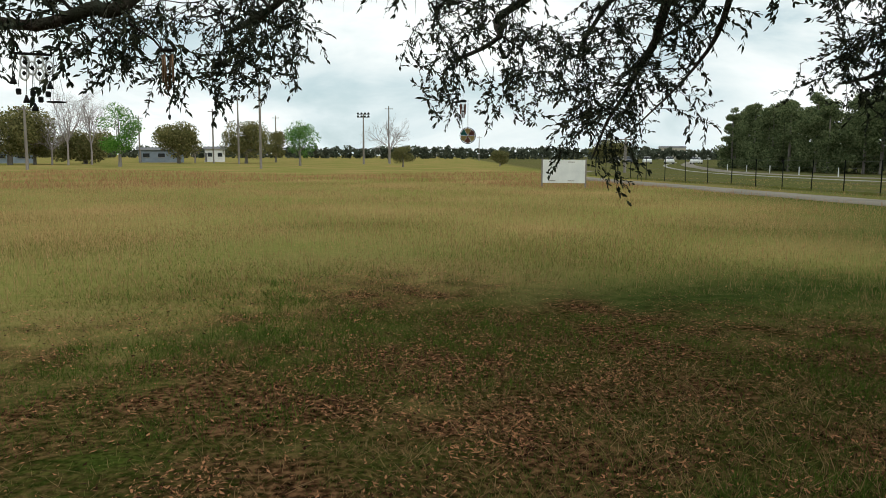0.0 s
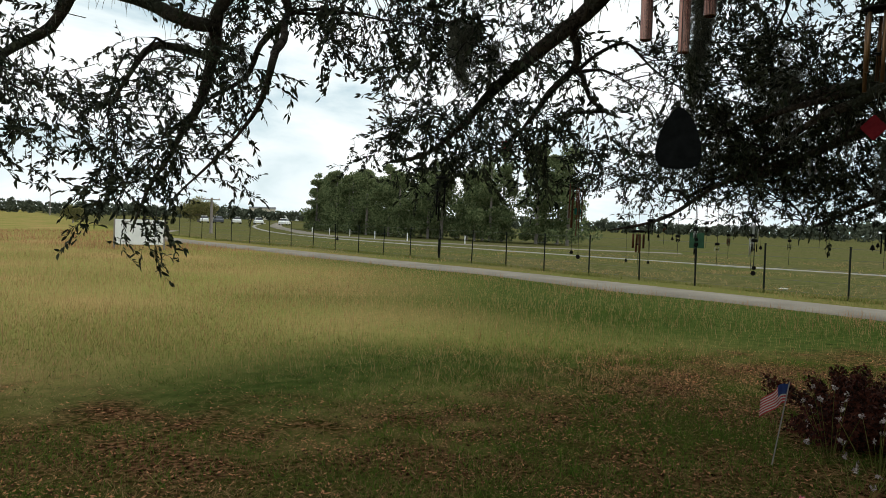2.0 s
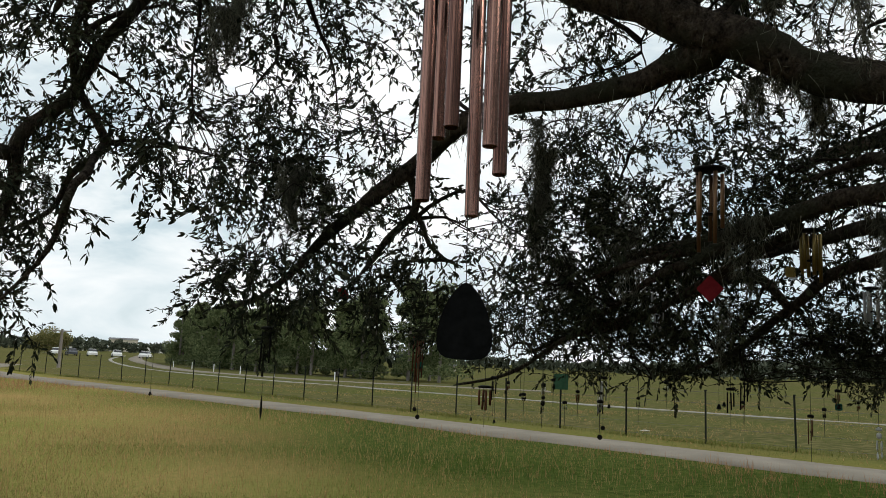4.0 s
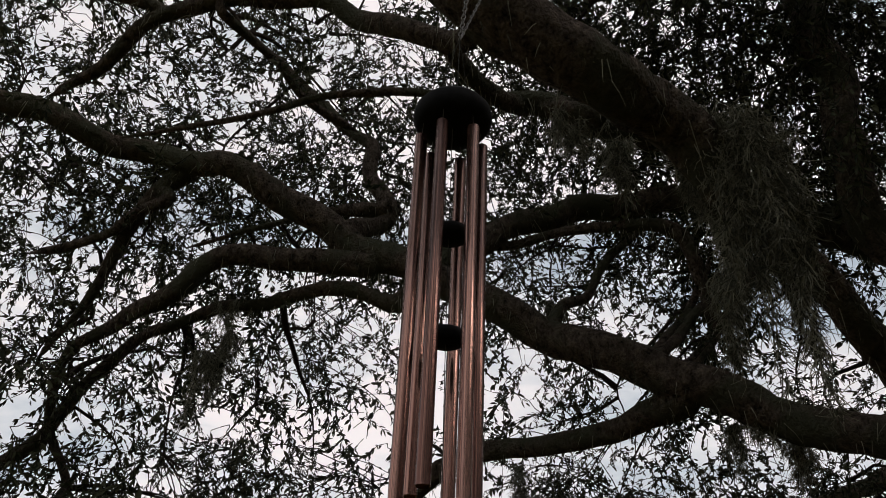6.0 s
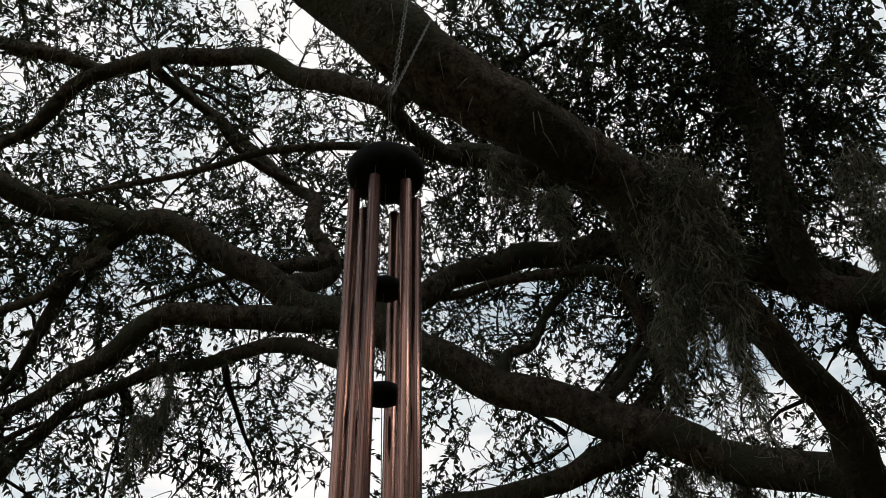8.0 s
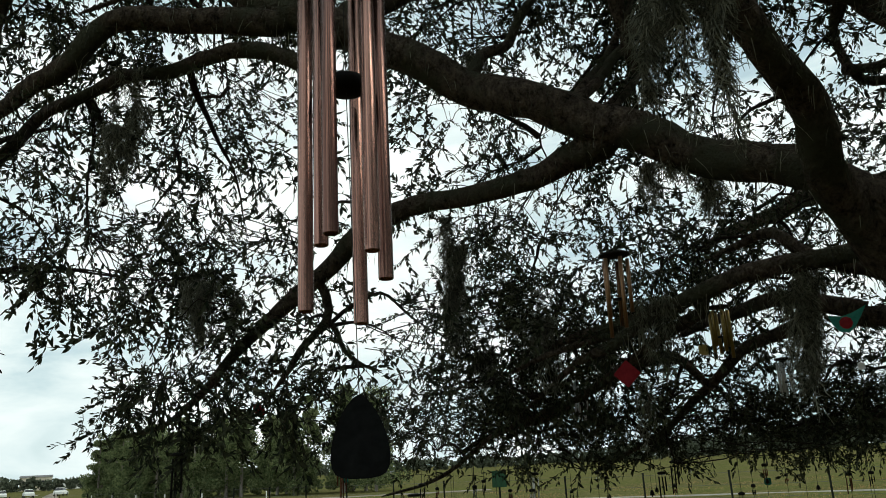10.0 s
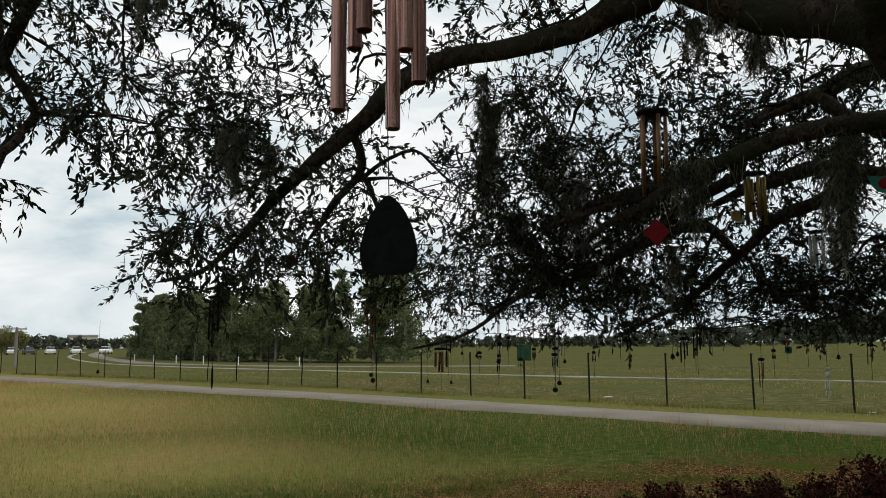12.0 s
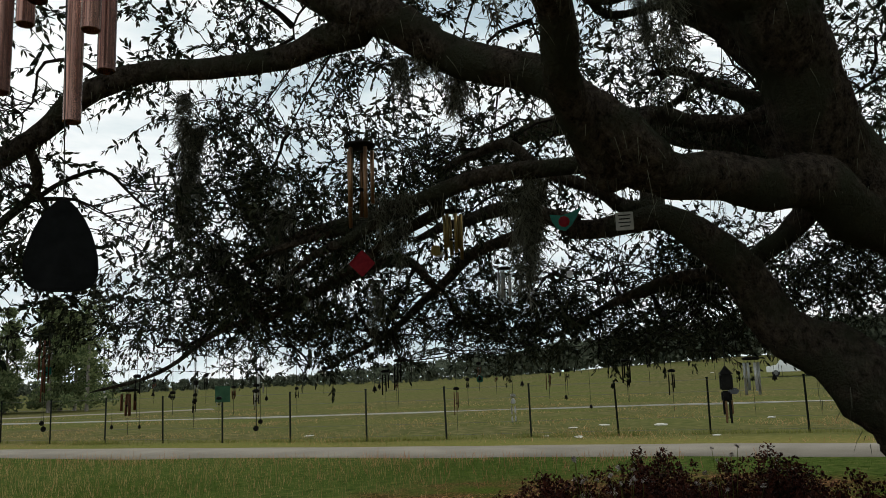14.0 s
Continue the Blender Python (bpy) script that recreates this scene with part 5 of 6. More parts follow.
def far_building(x, y, width, depth, height, yaw, wall, label):
    t = thing("building", x, y, 0, label, "building", rz=yaw)
    part("wall", box(0, depth / 2, height / 2 - 0.1, width, depth, height + 0.2, 0.03), wall, t)
    bm = bmesh.new()
    e = 0.3
    ridge = 0.12 * height + 0.25
    pts = [(-width / 2 - e, -e), (width / 2 + e, -e), (width / 2 + e, depth + e), (-width / 2 - e, depth + e)]
    low = [bm.verts.new((px, py, height + 0.004)) for px, py in pts]
    top = [bm.verts.new((-width / 2 - e, depth / 2, height + ridge)), bm.verts.new((width / 2 + e, depth / 2, height + ridge))]
    for face in ((low[0], low[1], top[1], top[0]), (low[2], low[3], top[0], top[1]), (low[1], low[2], top[1]), (low[3], low[0], top[0]), low[::-1]):
        bm.faces.new(face)
    part("roof", bm, ROOF, t)
    n = max(2, int(width / 2.6))
    for k in range(n):
        px = (k + 0.5) / n * width - width / 2
        w = part("window", box(px, -0.02, height * 0.58, width / n * 0.45, 0.06, height * 0.3, 0.01), GLASSY, t)
        part("sill", box(px, -0.06, height * 0.58 - height * 0.16, width / n * 0.5, 0.1, 0.06, 0.01), CONCRETE, w)
    part("door", box(-width / 2 + width / n * 0.12, -0.02, 1.0 if height > 2.2 else height * 0.42, 0.4, 0.06, min(1.9, height * 0.84), 0.01), ROOF, t)


def wheels(t, spots, r):
    for px, py in spots:
        w = part("wheel", lathe([(r * 0.7, -0.1), (r, -0.09), (r, 0.09), (r * 0.7, 0.1)], 18), RUBBER, t, "black rubber tyre", m=pose(px, py, r, 90))
        part("rim", lathe([(r * 0.6, -0.105), (r * 0.62, 0.105)], 14), WIRE, w, "grey wheel rim")


def body_from(profile, half, inset):
    """A car body: a side outline pulled across the width, its upper part drawn in."""
    bm = bmesh.new()
    top = max(z for _, z in profile)
    belt = 0.58 * top
    rows = []
    for s in (-1, 1):
        rows.append([bm.verts.new((x, s * (half - inset * max(0, (z - belt) / (top - belt))), z)) for x, z in profile])
    bm.faces.new(rows[0])
    bm.faces.new(rows[1][::-1])
    n = len(profile)
    for i in range(n):
        bm.faces.new((rows[0][i], rows[1][i], rows[1][(i + 1) % n], rows[0][(i + 1) % n]))
    bmesh.ops.recalc_face_normals(bm, faces=bm.faces[:])
    bmesh.ops.bevel(bm, geom=bm.edges[:], offset=0.04, segments=2, affect="EDGES")
    return bm


def car(x, y, paint, yaw):
    t = thing("car", x, y, 0.03, {WHITE: "white car waiting on the road across the field", SLATEPAINT: "dark grey car on the road beside the wood"}[paint], "car", "cars", rz=yaw)
    part("body", body_from([(-2.2, 0.3), (2.2, 0.3), (2.25, 0.72), (1.2, 0.95), (-1.9, 0.98), (-2.22, 0.7)], 0.9, 0.12), paint, t)
    part("cabin", body_from([(1.15, 0.93), (0.5, 1.4), (-1.3, 1.42), (-1.85, 0.96)], 0.76, 0.1), GLASSY, t, "dark car windows")
    part("roof", body_from([(0.5, 1.38), (0.35, 1.47), (-1.1, 1.48), (-1.32, 1.4)], 0.72, 0.06), paint, t)
    for s in (-1, 1):
        part("headlight", box(2.2, s * 0.65, 0.72, 0.1, 0.32, 0.14, 0.03), WIRE, t)
    wheels(t, [(-1.35, -0.8), (-1.35, 0.8), (1.35, -0.8), (1.35, 0.8)], 0.33)


def truck(x, y, paint, yaw):
    t = thing("truck", x, y, float(land(x, y)), "white pickup truck with a green tank parked uphill", "truck", rz=96)
    part("body", body_from([(-2.6, 0.5), (2.5, 0.5), (2.55, 1.1), (1.5, 1.25), (1.0, 1.9), (-0.4, 1.95), (-0.6, 1.2), (-2.6, 1.2)], 0.95, 0.12), paint, t)
    part("tank", lathe([(0.3, -0.7), (0.62, -0.55), (0.65, 0), (0.62, 0.55), (0.3, 0.7)], 16), LIME, t, "lime-green plastic tank", m=pose(-1.6, 0, 1.75, 0, 90, 0), soft=True)
    for s in (-1, 1):
        part("side_window", box(0.3, s * 0.88, 1.55, 0.9, 0.05, 0.42, 0.02), GLASSY, t)
    wheels(t, [(-1.6, -0.85), (-1.6, 0.85), (1.6, -0.85), (1.6, 0.85)], 0.4)


def notice_board(x0, y0, x1, y1, low, high):
    mid = ((x0 + x1) / 2, (y0 + y1) / 2)
    w = math.hypot(x1 - x0, y1 - y0)
    t = thing("notice_board", mid[0], mid[1], 0, "large white board on two posts standing in the meadow", "sign", rz=math.degrees(math.atan2(y1 - y0, x1 - x0)))
    part("panel", box(0, 0, (low + high) / 2, w, 0.04, high - low, 0.004), WHITE, t)
    for s in (-1, 1):
        part("post", box(s * (w / 2 + 0.03), 0.04, high / 2 - 0.1, 0.09, 0.09, high + 0.3, 0.008), GREYWOOD, t)
        for z in (low + 0.12, high - 0.12):
            for k in (-0.55, 0.35):
                if s > 0:
                    part("lettering", box(k * w * 0.5, -0.024, z, w * 0.16, 0.006, 0.035), GREYWOOD, t, "thin dark unreadable line of writing")


def green_sign(x, y, z):
    t = thing("road_sign", x, y, 0, "square green sign board on the fence line", "sign", rz=-42)
    part("board", box(0, 0, z, 0.46, 0.02, 0.5, 0.006), SIGNGREEN, t)
    part("post", box(0.0, 0.03, z / 2, 0.05, 0.03, z, 0.004), STEEL, t)


def pale_stone(x, y):
    s = int(abs(x * 91 + y * 57))
    g = np.random.default_rng(s)
    bm = bmesh.new()
    bmesh.ops.create_icosphere(bm, subdivisions=2, radius=0.5)
    size = g.uniform(0.2, 0.5) * (1 + max(0, math.hypot(x, y) - 25) / 50)
    for v in bm.verts:
        v.co *= 1 + g.uniform(-0.18, 0.18)
        v.co.z = max(v.co.z * 0.3, -0.06)
    ob = part("stone", bm, STONE, None, m=Matrix.Translation((x, y, 0.01 + float(land(x, y)))) @ Matrix.Diagonal((size, size * 0.8, size * 0.55, 1)))
    tagged(ob, "flat pale stone lying in the grass behind the fence", "stone", "field stones")


broad_tree(-62.7, 113.9, 8.2, 10.2, BROADLEAF)
broad_tree(-41.9, 101.7, 8.4, 5.6, FRESH)
broad_tree(-48.0, 142.1, 6.6, 9.2, BROADLEAF)
broad_tree(-36.8, 145.4, 7.8, 8.3, BROADLEAF)
broad_tree(-21.9, 118.0, 6.8, 5.1, FRESH)
broad_tree(-6.2, 109.8, 3.1, 3.0, BROADLEAF)
broad_tree(7.8, 119.8, 2.3, 2.7, BROADLEAF)
broad_tree(-35.9, 166.2, 7.2, 5.6, BROADLEAF)
broad_tree(-62.2, 119.8, 6.4, 6.7, BROADLEAF)
broad_tree(-58.0, 127.4, 5.0, 9.0, BROADLEAF)
broad_tree(37.7, 186.2, 5.3, 8.1, BROADLEAF)
bare_tree(-57.9, 116.4, 7.5, 7.4)
bare_tree(-53.8, 112.8, 10.5, 5.3)
bare_tree(-53.1, 118.7, 10.3, 4.2)
bare_tree(-10.9, 149.6, 8.6, 8.5)
bare_tree(-48.4, 152.5, 5.2, 4.6)
utility_pole(-42.3, 143.9, 9.7)
flood_pole(-35.5, 135.4, 11.2)
utility_pole(-21.7, 92.5, 10.2)
flood_pole(-14.7, 139.2, 8.6)
utility_pole(-57.7, 149.3, 8.7)
utility_pole(-37.9, 176.0, 10.1)
utility_pole(-11.8, 159.6, 11.3)
utility_pole(-42.1, 79.6, 6.3)
utility_pole(9.7, 249.8, 7.5)
utility_pole(17.3, 78.1, 3.4)
far_building(-55.8, 155.2, 8.3, 8.0, 2.4, 20, SLATE, 'low blue-grey park building with a shallow roof')
far_building(-49.1, 168.0, 4.1, 6.0, 2.7, 16, WHITE, 'small white park building among trees')
far_building(-72.1, 131.5, 6.4, 8.0, 2.0, 29, SLATE, 'low blue-grey building beside bare trees')
far_building(86.6, 392.1, 11.7, 30.0, 4.4, -12, WHITE, 'long white warehouse with a flat roof')
far_building(116.3, 415.6, 13.7, 40.0, 6.1, -16, CREAM, 'cream factory building with stepped roofs')
far_building(132.2, 421.4, 13.3, 30.0, 2.8, -17, WHITE, 'low white industrial building far across the field')
far_building(105.2, 135.0, 2.6, 6.0, 1.1, -38, CREAM, "small pale house at the wood's edge")
car(36.2, 172.8, WHITE, 80)
car(39.0, 172.2, SLATEPAINT, 85)
car(42.7, 171.4, WHITE, 80)
car(47.1, 170.2, WHITE, 80)
car(52.4, 168.7, WHITE, 60)
truck(95.4, 10.6, WHITE, 30)
notice_board(4.97, 41.72, 7.13, 41.41, 0.22, 1.43)
green_sign(20.13, 19.6, 1.5)
pale_stone(26.22, 10.43)
pale_stone(27.46, 9.76)
pale_stone(22.93, 9.07)
pale_stone(23.54, 5.50)
pale_stone(108.54, 21.37)
pale_stone(23.04, 10.09)
pale_stone(30.84, 5.05)
pale_stone(42.66, 3.09)
pale_stone(27.55, 9.88)
pale_stone(22.61, 8.94)
pale_stone(41.28, 11.34)
pale_stone(22.89, 18.42)
pale_stone(27.44, 7.93)

for k in range(6):
    s = spline([(33.5, 96, 0), (32.8, 80, 0), (33.0, 66, 0), (36.5, 56, 0)], 0.2)
    p = s[int((k + 0.5) / 6 * (len(s) - 1))]
    ob = part("marker_post", lathe([(0.045, -0.05), (0.045, 0.7), (0.03, 0.76)], 10), WHITE, None, m=pose(p[0] - 0.9, p[1], 0))
    tagged(ob, "short white marker post along the road edge", "post", "road marker posts")

# ---- shrub bed beside the trunk ----
REDLEAF = surface("dark_red_leaves", (0.020, 0.008, 0.006), (0.092, 0.028, 0.018), 4, 0.7, 0.1, island=0.6)
PETAL = surface("white_petals", (0.24, 0.19, 0.18), (0.46, 0.40, 0.37), 20, 0.8, 0.0, island=0.5)
PINK = surface("pink_petals", (0.55, 0.12, 0.20), (0.75, 0.28, 0.36), 20, 0.7, 0.0, island=0.5)
FLAGRED = surface("flag_red", (0.30, 0.03, 0.04), (0.42, 0.05, 0.05), 20, 0.8, 0.1)
FLAGBLUE = surface("flag_blue", (0.02, 0.03, 0.10), (0.03, 0.05, 0.14), 20, 0.8, 0.1)


def shrub(x, y, height, width, seed, flowers=0):
    height *= 0.78
    g = np.random.default_rng(seed)
    t = thing("shrub", x, y, 0, "low dark red-leaved shrub in the bed beside the oak", "shrub", "bed shrubs")
    heap = Heap()
    tips = []
    for _ in range(46):
        q, s = g.uniform(0, 6.28), g.uniform(0.1, 0.5) * width
        tip = np.array([s * math.cos(q), s * math.sin(q), height * (1.0 - 0.5 * (2 * s / width) ** 2) * g.uniform(0.65, 1.12)])
        tips.append(tip)
        heap.add(*tube_arrays(spline([(tip[0] * 0.15, tip[1] * 0.15, -0.02, 0.008), (tip[0] * 0.5, tip[1] * 0.5, tip[2] * 0.5, 0.006), (*tip, 0.002)], 0.12), 4))
    part("stem_cluster", heap.mesh("stem_cluster", TWIG), TWIG, t)["kind"] = "stuff"
    centres = [p * k for p in tips for k in (1.0, 0.8, 0.55, 0.3)]
    v, f = leaf_cloud(centres, [0.09] * len(centres), 11000, 0.020, seed + 1)
    part("leafage", mesh_of("leafage", v, f, REDLEAF), REDLEAF, t)["kind"] = "stuff"
    if flowers:
        pick = [tips[i] + np.array([0, 0, 0.03]) for i in g.integers(len(tips), size=flowers)]
        v, f = leaf_cloud(pick, [0.03] * len(pick), flowers * 5, 0.014, seed + 2)
        part("blossom", mesh_of("blossom", v, f, PETAL), PETAL, t, "small pale blossoms on the tips")["kind"] = "stuff"


for x, y, h, w, s, fl in ((7.6, 5.5, 0.66, 1.9, 1, 0), (8.5, 4.9, 0.76, 1.8, 2, 0), (7.0, 5.0, 0.45, 1.2, 3, 12), (9.1, 4.3, 0.95, 1.7, 4, 8), (9.3, 3.3, 1.0, 1.7, 5, 12), (9.7, 2.4, 1.0, 1.6, 6, 10),
                         (7.9, 3.9, 0.62, 1.5, 7, 6), (8.3, 2.9, 0.65, 1.4, 8, 8), (7.2, 4.5, 0.5, 1.4, 9, 6), (8.2, 2.0, 0.6, 1.3, 10, 0), (10.2, 3.7, 1.05, 1.7, 11, 10), (9.6, 1.5, 1.0, 1.6, 12, 6), (8.6, 1.5, 0.75, 1.4, 13, 4), (7.8, 2.5, 0.62, 1.4, 14, 4), (7.6, 1.6, 0.6, 1.4, 15, 0), (10.4, 2.6, 1.1, 1.6, 16, 6), (7.7, 3.3, 0.6, 1.4, 17, 5)):
    shrub(x, y, h, w, 900 + 10 * s, fl)


def flowering_plant(x, y, height, petal, seed):
    g = np.random.default_rng(seed)
    pink = petal is PINK
    t = thing("flower", x, y, 0, "pink artificial flower near the bed's edge" if pink else "thin plant with small white blossoms in the bed", "flower", "bed flowers")
    heads = []
    heap = Heap()
    for _ in range(3 if pink else 9):
        tip = np.array([g.normal(0, 0.05 if pink else 0.16), g.normal(0, 0.05 if pink else 0.16), height * g.uniform(0.6, 1.1)])
        heads.append(tip)
        heap.add(*tube_arrays(spline([(tip[0] * 0.2, tip[1] * 0.2, -0.02, 0.004), (tip[0] * 0.6, tip[1] * 0.6, tip[2] * 0.5, 0.003), (*tip, 0.002)], 0.08), 4))
    part("stem_cluster", heap.mesh("stem_cluster", GRASS), GRASS, t)["kind"] = "stuff"
    v, f = leaf_cloud(heads, [0.05 if pink else 0.022] * len(heads), 90 if pink else 110, 0.035 if pink else 0.016, seed + 1)
    part("blossom", mesh_of("blossom", v, f, petal), petal, t)["kind"] = "stuff"


for k, (x, y, h) in enumerate(((6.35, 4.5, 0.5), (6.5, 5.0, 0.55), (5.5, 4.1, 0.4), (6.6, 4.4, 0.55), (7.0, 4.0, 0.5), (8.0, 3.3, 0.9), (8.6, 3.8, 0.95), (8.9, 2.7, 1.0))):
    flowering_plant(x, y, h, PETAL, 60 + 3 * k)
flowering_plant(4.95, 4.1, 0.16, PINK, 99)


def small_flag(x, y):
    t = thing("small_flag", x, y, 0.05, "small striped flag on a stick planted in the bed", "flag")
    part("stick", lathe([(0.005, -0.1), (0.005, 0.6), (0.002, 0.62)], 8), GREYWOOD, t, m=pose(0, 0, 0, 0, 14, 0))
    nx, nz = 12, 13
    for k in range(nz):
        bm = bmesh.new()
        rows = []
        for z in (k / nz, (k + 1) / nz):
            rows.append([bm.verts.new((-0.22 * u, 0.03 * math.sin(u * 7 + z), -0.15 * z - 0.12 * u * u)) for u in np.linspace(0.42 if k < 7 else 0, 1, nx)])
        for i in range(nx - 1):
            bm.faces.new((rows[0][i], rows[0][i + 1], rows[1][i + 1], rows[1][i]))
        part("stripe", bm, FLAGRED if k % 2 == 0 else PETAL, t, m=pose(0.145, 0, 0.58, 0, 0, -20))
    bm = bmesh.new()
    rows = [[bm.verts.new((-0.22 * u, 0.03 * math.sin(u * 7 + z), -0.15 * z - 0.12 * u * u)) for u in np.linspace(0, 0.42, 7)] for z in np.linspace(0, 7 / 13, 6)]
    for r0, r1 in zip(rows, rows[1:]):
        for i in range(6):
            bm.faces.new((r0[i], r0[i + 1], r1[i + 1], r1[i]))
    part("canton", bm, FLAGBLUE, t, "blue corner field", m=pose(0.145, 0, 0.58, 0, 0, -20))


small_flag(5.85, 5.03)

# ---- the smaller chimes and ornaments on the oak ----
BRONZE = surface("bronze_tube", (0.13, 0.07, 0.035), (0.26, 0.15, 0.08), 3, 0.4, 0.05, 120, metal=0.8, each=0.3, stretch=(40, 40, 0.5))
BRASS = surface("brass_tube", (0.20, 0.14, 0.04), (0.36, 0.27, 0.09), 3, 0.4, 0.05, 120, metal=0.8, each=0.3, stretch=(40, 40, 0.5))
SILVER = surface("silver_tube", (0.55, 0.56, 0.56), (0.8, 0.8, 0.79), 3, 0.35, 0.05, 120, metal=0.35, each=0.3, stretch=(40, 40, 0.5))
RUST = surface("rusty_tube", (0.10, 0.04, 0.025), (0.2, 0.09, 0.055), 9, 0.7, 0.1, metal=0.3, each=0.3)
DARKMETAL = surface("dark_metal", (0.008, 0.008, 0.008), (0.025, 0.024, 0.022), 9, 0.6, 0.1, metal=0.3)
REDGLASS = surface("red_painted_plate", (0.13, 0.010, 0.014), (0.22, 0.018, 0.022), 9, 0.5, 0.05, through_light=0.3)
TEAL = surface("teal_painted_plate", (0.02, 0.12, 0.09), (0.04, 0.2, 0.15), 9, 0.5, 0.05, through_light=0.35)
PLAQUE = surface("grey_plaque", (0.24, 0.24, 0.22), (0.36, 0.35, 0.32), 9, 0.8, 0.2)


def string_part(t, a, b, r=0.0018):
    v, f = cord([a, b], r, 4, 0.3)
    return part("string", mesh_of("string", v, f, CORD), CORD, t)


def flat_plate(points, thick):
    bm = bmesh.new()
    front = [bm.verts.new((x, -thick / 2, z)) for x, z in points]
    back = [bm.verts.new((x, thick / 2, z)) for x, z in points]
    bm.faces.new(front)
    bm.faces.new(back[::-1])
    n = len(points)
    for i in range(n):
        bm.faces.new((front[i], back[i], back[(i + 1) % n], front[(i + 1) % n]))
    bmesh.ops.recalc_face_normals(bm, faces=bm.faces[:])
    return bm


def tube_chime(x, y, z, length, radius, count, metal, sail, label, up):
    s = int(abs(x * 71 + y * 131 + z * 17))
    g = np.random.default_rng(s)
    t = thing("wind_chime", x, y, z, label, "wind chime", "small wind chimes", rz=g.uniform(-70, -30))
    part("top", lathe([(radius * 0.8, -0.012), (radius * 1.05, -0.006), (radius * 1.05, 0.006), (radius * 0.5, 0.014)], 18), DARKMETAL, t, "dark round top disc", soft=True)
    r = max(0.004, min(0.013, radius * 0.17))
    for k in range(count):
        a = 2 * math.pi * k / count + 0.4
        px, py = radius * 0.82 * math.cos(a), radius * 0.82 * math.sin(a)
        ln = length * (0.72 + 0.28 * ((k * 2) % count) / max(1, count - 1))
        tube = part("tube", lathe([(r, -ln), (r * 1.02, -ln * 0.5), (r, -0.03)], 12), metal, t, m=pose(px, py, 0, g.normal(0, 1.2), g.normal(0, 1.2), 0), soft=True)
        string_part(tube, (0, 0, -0.04), (0, 0, -0.005), 0.0012)
    string_part(t, (0, 0, 0), (0, 0, up + 0.25))
    low = -length * 1.15
    part("clapper", lathe([(radius * 0.3, -0.006), (radius * 0.42, 0), (radius * 0.3, 0.006)], 14), DARKMETAL, t, m=pose(0, 0, -length * 0.55))
    string_part(t, (0, 0, 0), (0, 0, low - 0.1))
    if sail == "diamond":
        part("sail", flat_plate([(0, -0.084), (0.005, -0.082), (0.08, -0.004), (0.08, 0.004), (0.005, 0.082), (-0.005, 0.082), (-0.08, 0.004), (-0.08, -0.004), (-0.005, -0.082)], 0.008), REDGLASS, t, "red diamond-shaped sail", m=pose(0, 0, low - 0.16, 0, 0, 10))
    elif sail == "disc":
        part("sail", lathe([(0.012, -0.003), (0.02, 0), (0.012, 0.003)], 16), DARKMETAL, t, "dark round sail", m=pose(0, 0, low - 0.12, 90))
    elif sail == "fish":
        part("sail", flat_plate([(-0.07, 0), (-0.03, 0.035), (0.02, 0.03), (0.045, 0.005), (0.08, 0.035), (0.075, -0.03), (0.045, -0.005), (0.0, -0.035)], 0.006), BRASS, t, "gold fish-shaped sail", m=pose(0, 0, low - 0.13))
    elif sail == "long":
        part("sail", lathe([(0.004, -0.12), (0.010, -0.06), (0.007, 0.03), (0.003, 0.06)], 12), DARKMETAL, t, m=pose(0, 0, low - 0.15))
    return t


def bell(x, y, z, size):
    t = thing("hanging_bell", x, y, z, "small dark metal bell on a thin string", "bell", "hanging bells", rz=int(x * 50) % 90)
    s = size * 0.7
    part("cup", lathe([(s * 0.52, -s * 0.5), (s * 0.42, -s * 0.2), (s * 0.34, s * 0.15), (s * 0.2, s * 0.42), (s * 0.06, s * 0.55)], 16), DARKMETAL, t, soft=True)
    part("clapper", lathe([(s * 0.06, -s * 0.8), (s * 0.14, -s * 0.66), (s * 0.06, -s * 0.45)], 10), DARKMETAL, t)
    string_part(t, (0, 0, s * 0.5), (0, 0, 0.45), 0.0014)


def leaf_plate(x, y, z, size, paint):
    t = thing("hanging_plate", x, y, z, "small painted leaf-shaped plate hanging on a string", "ornament", "hanging plates", rz=-45)
    part("plate", flat_plate([(size * 0.55 * math.sin(q) * (1 + 0.3 * math.cos(2 * q)), size * 0.42 * math.cos(q)) for q in np.linspace(0, 2 * math.pi, 15)[:-1]], 0.006), paint, t)
    string_part(t, (0, 0, size * 0.4), (0, 0, 0.4), 0.0014)


def plate_bird(x, y, z, size):
    t = thing("bird_ornament", x, y, z, "teal bird plate with a red flower on a long cord", "ornament", rz=-68)
    s = size
    part("plate", flat_plate([(-0.5 * s, 0.28 * s), (-0.1 * s, 0.22 * s), (0.2 * s, 0.3 * s), (0.62 * s, 0.5 * s), (0.42 * s, 0.15 * s), (0.25 * s, -0.12 * s), (0.02 * s, -0.32 * s), (-0.25 * s, -0.25 * s), (-0.42 * s, 0.0)], 0.008), TEAL, t)
    part("flower", lathe([(s * 0.1, -0.008), (s * 0.2, 0), (s * 0.1, 0.008)], 9), REDGLASS, t, "red flower", m=pose(-0.02 * s, -0.008, 0, 90))
    string_part(t, (0, 0, 0.2 * s), (-0.03, 0.02, 1.25))


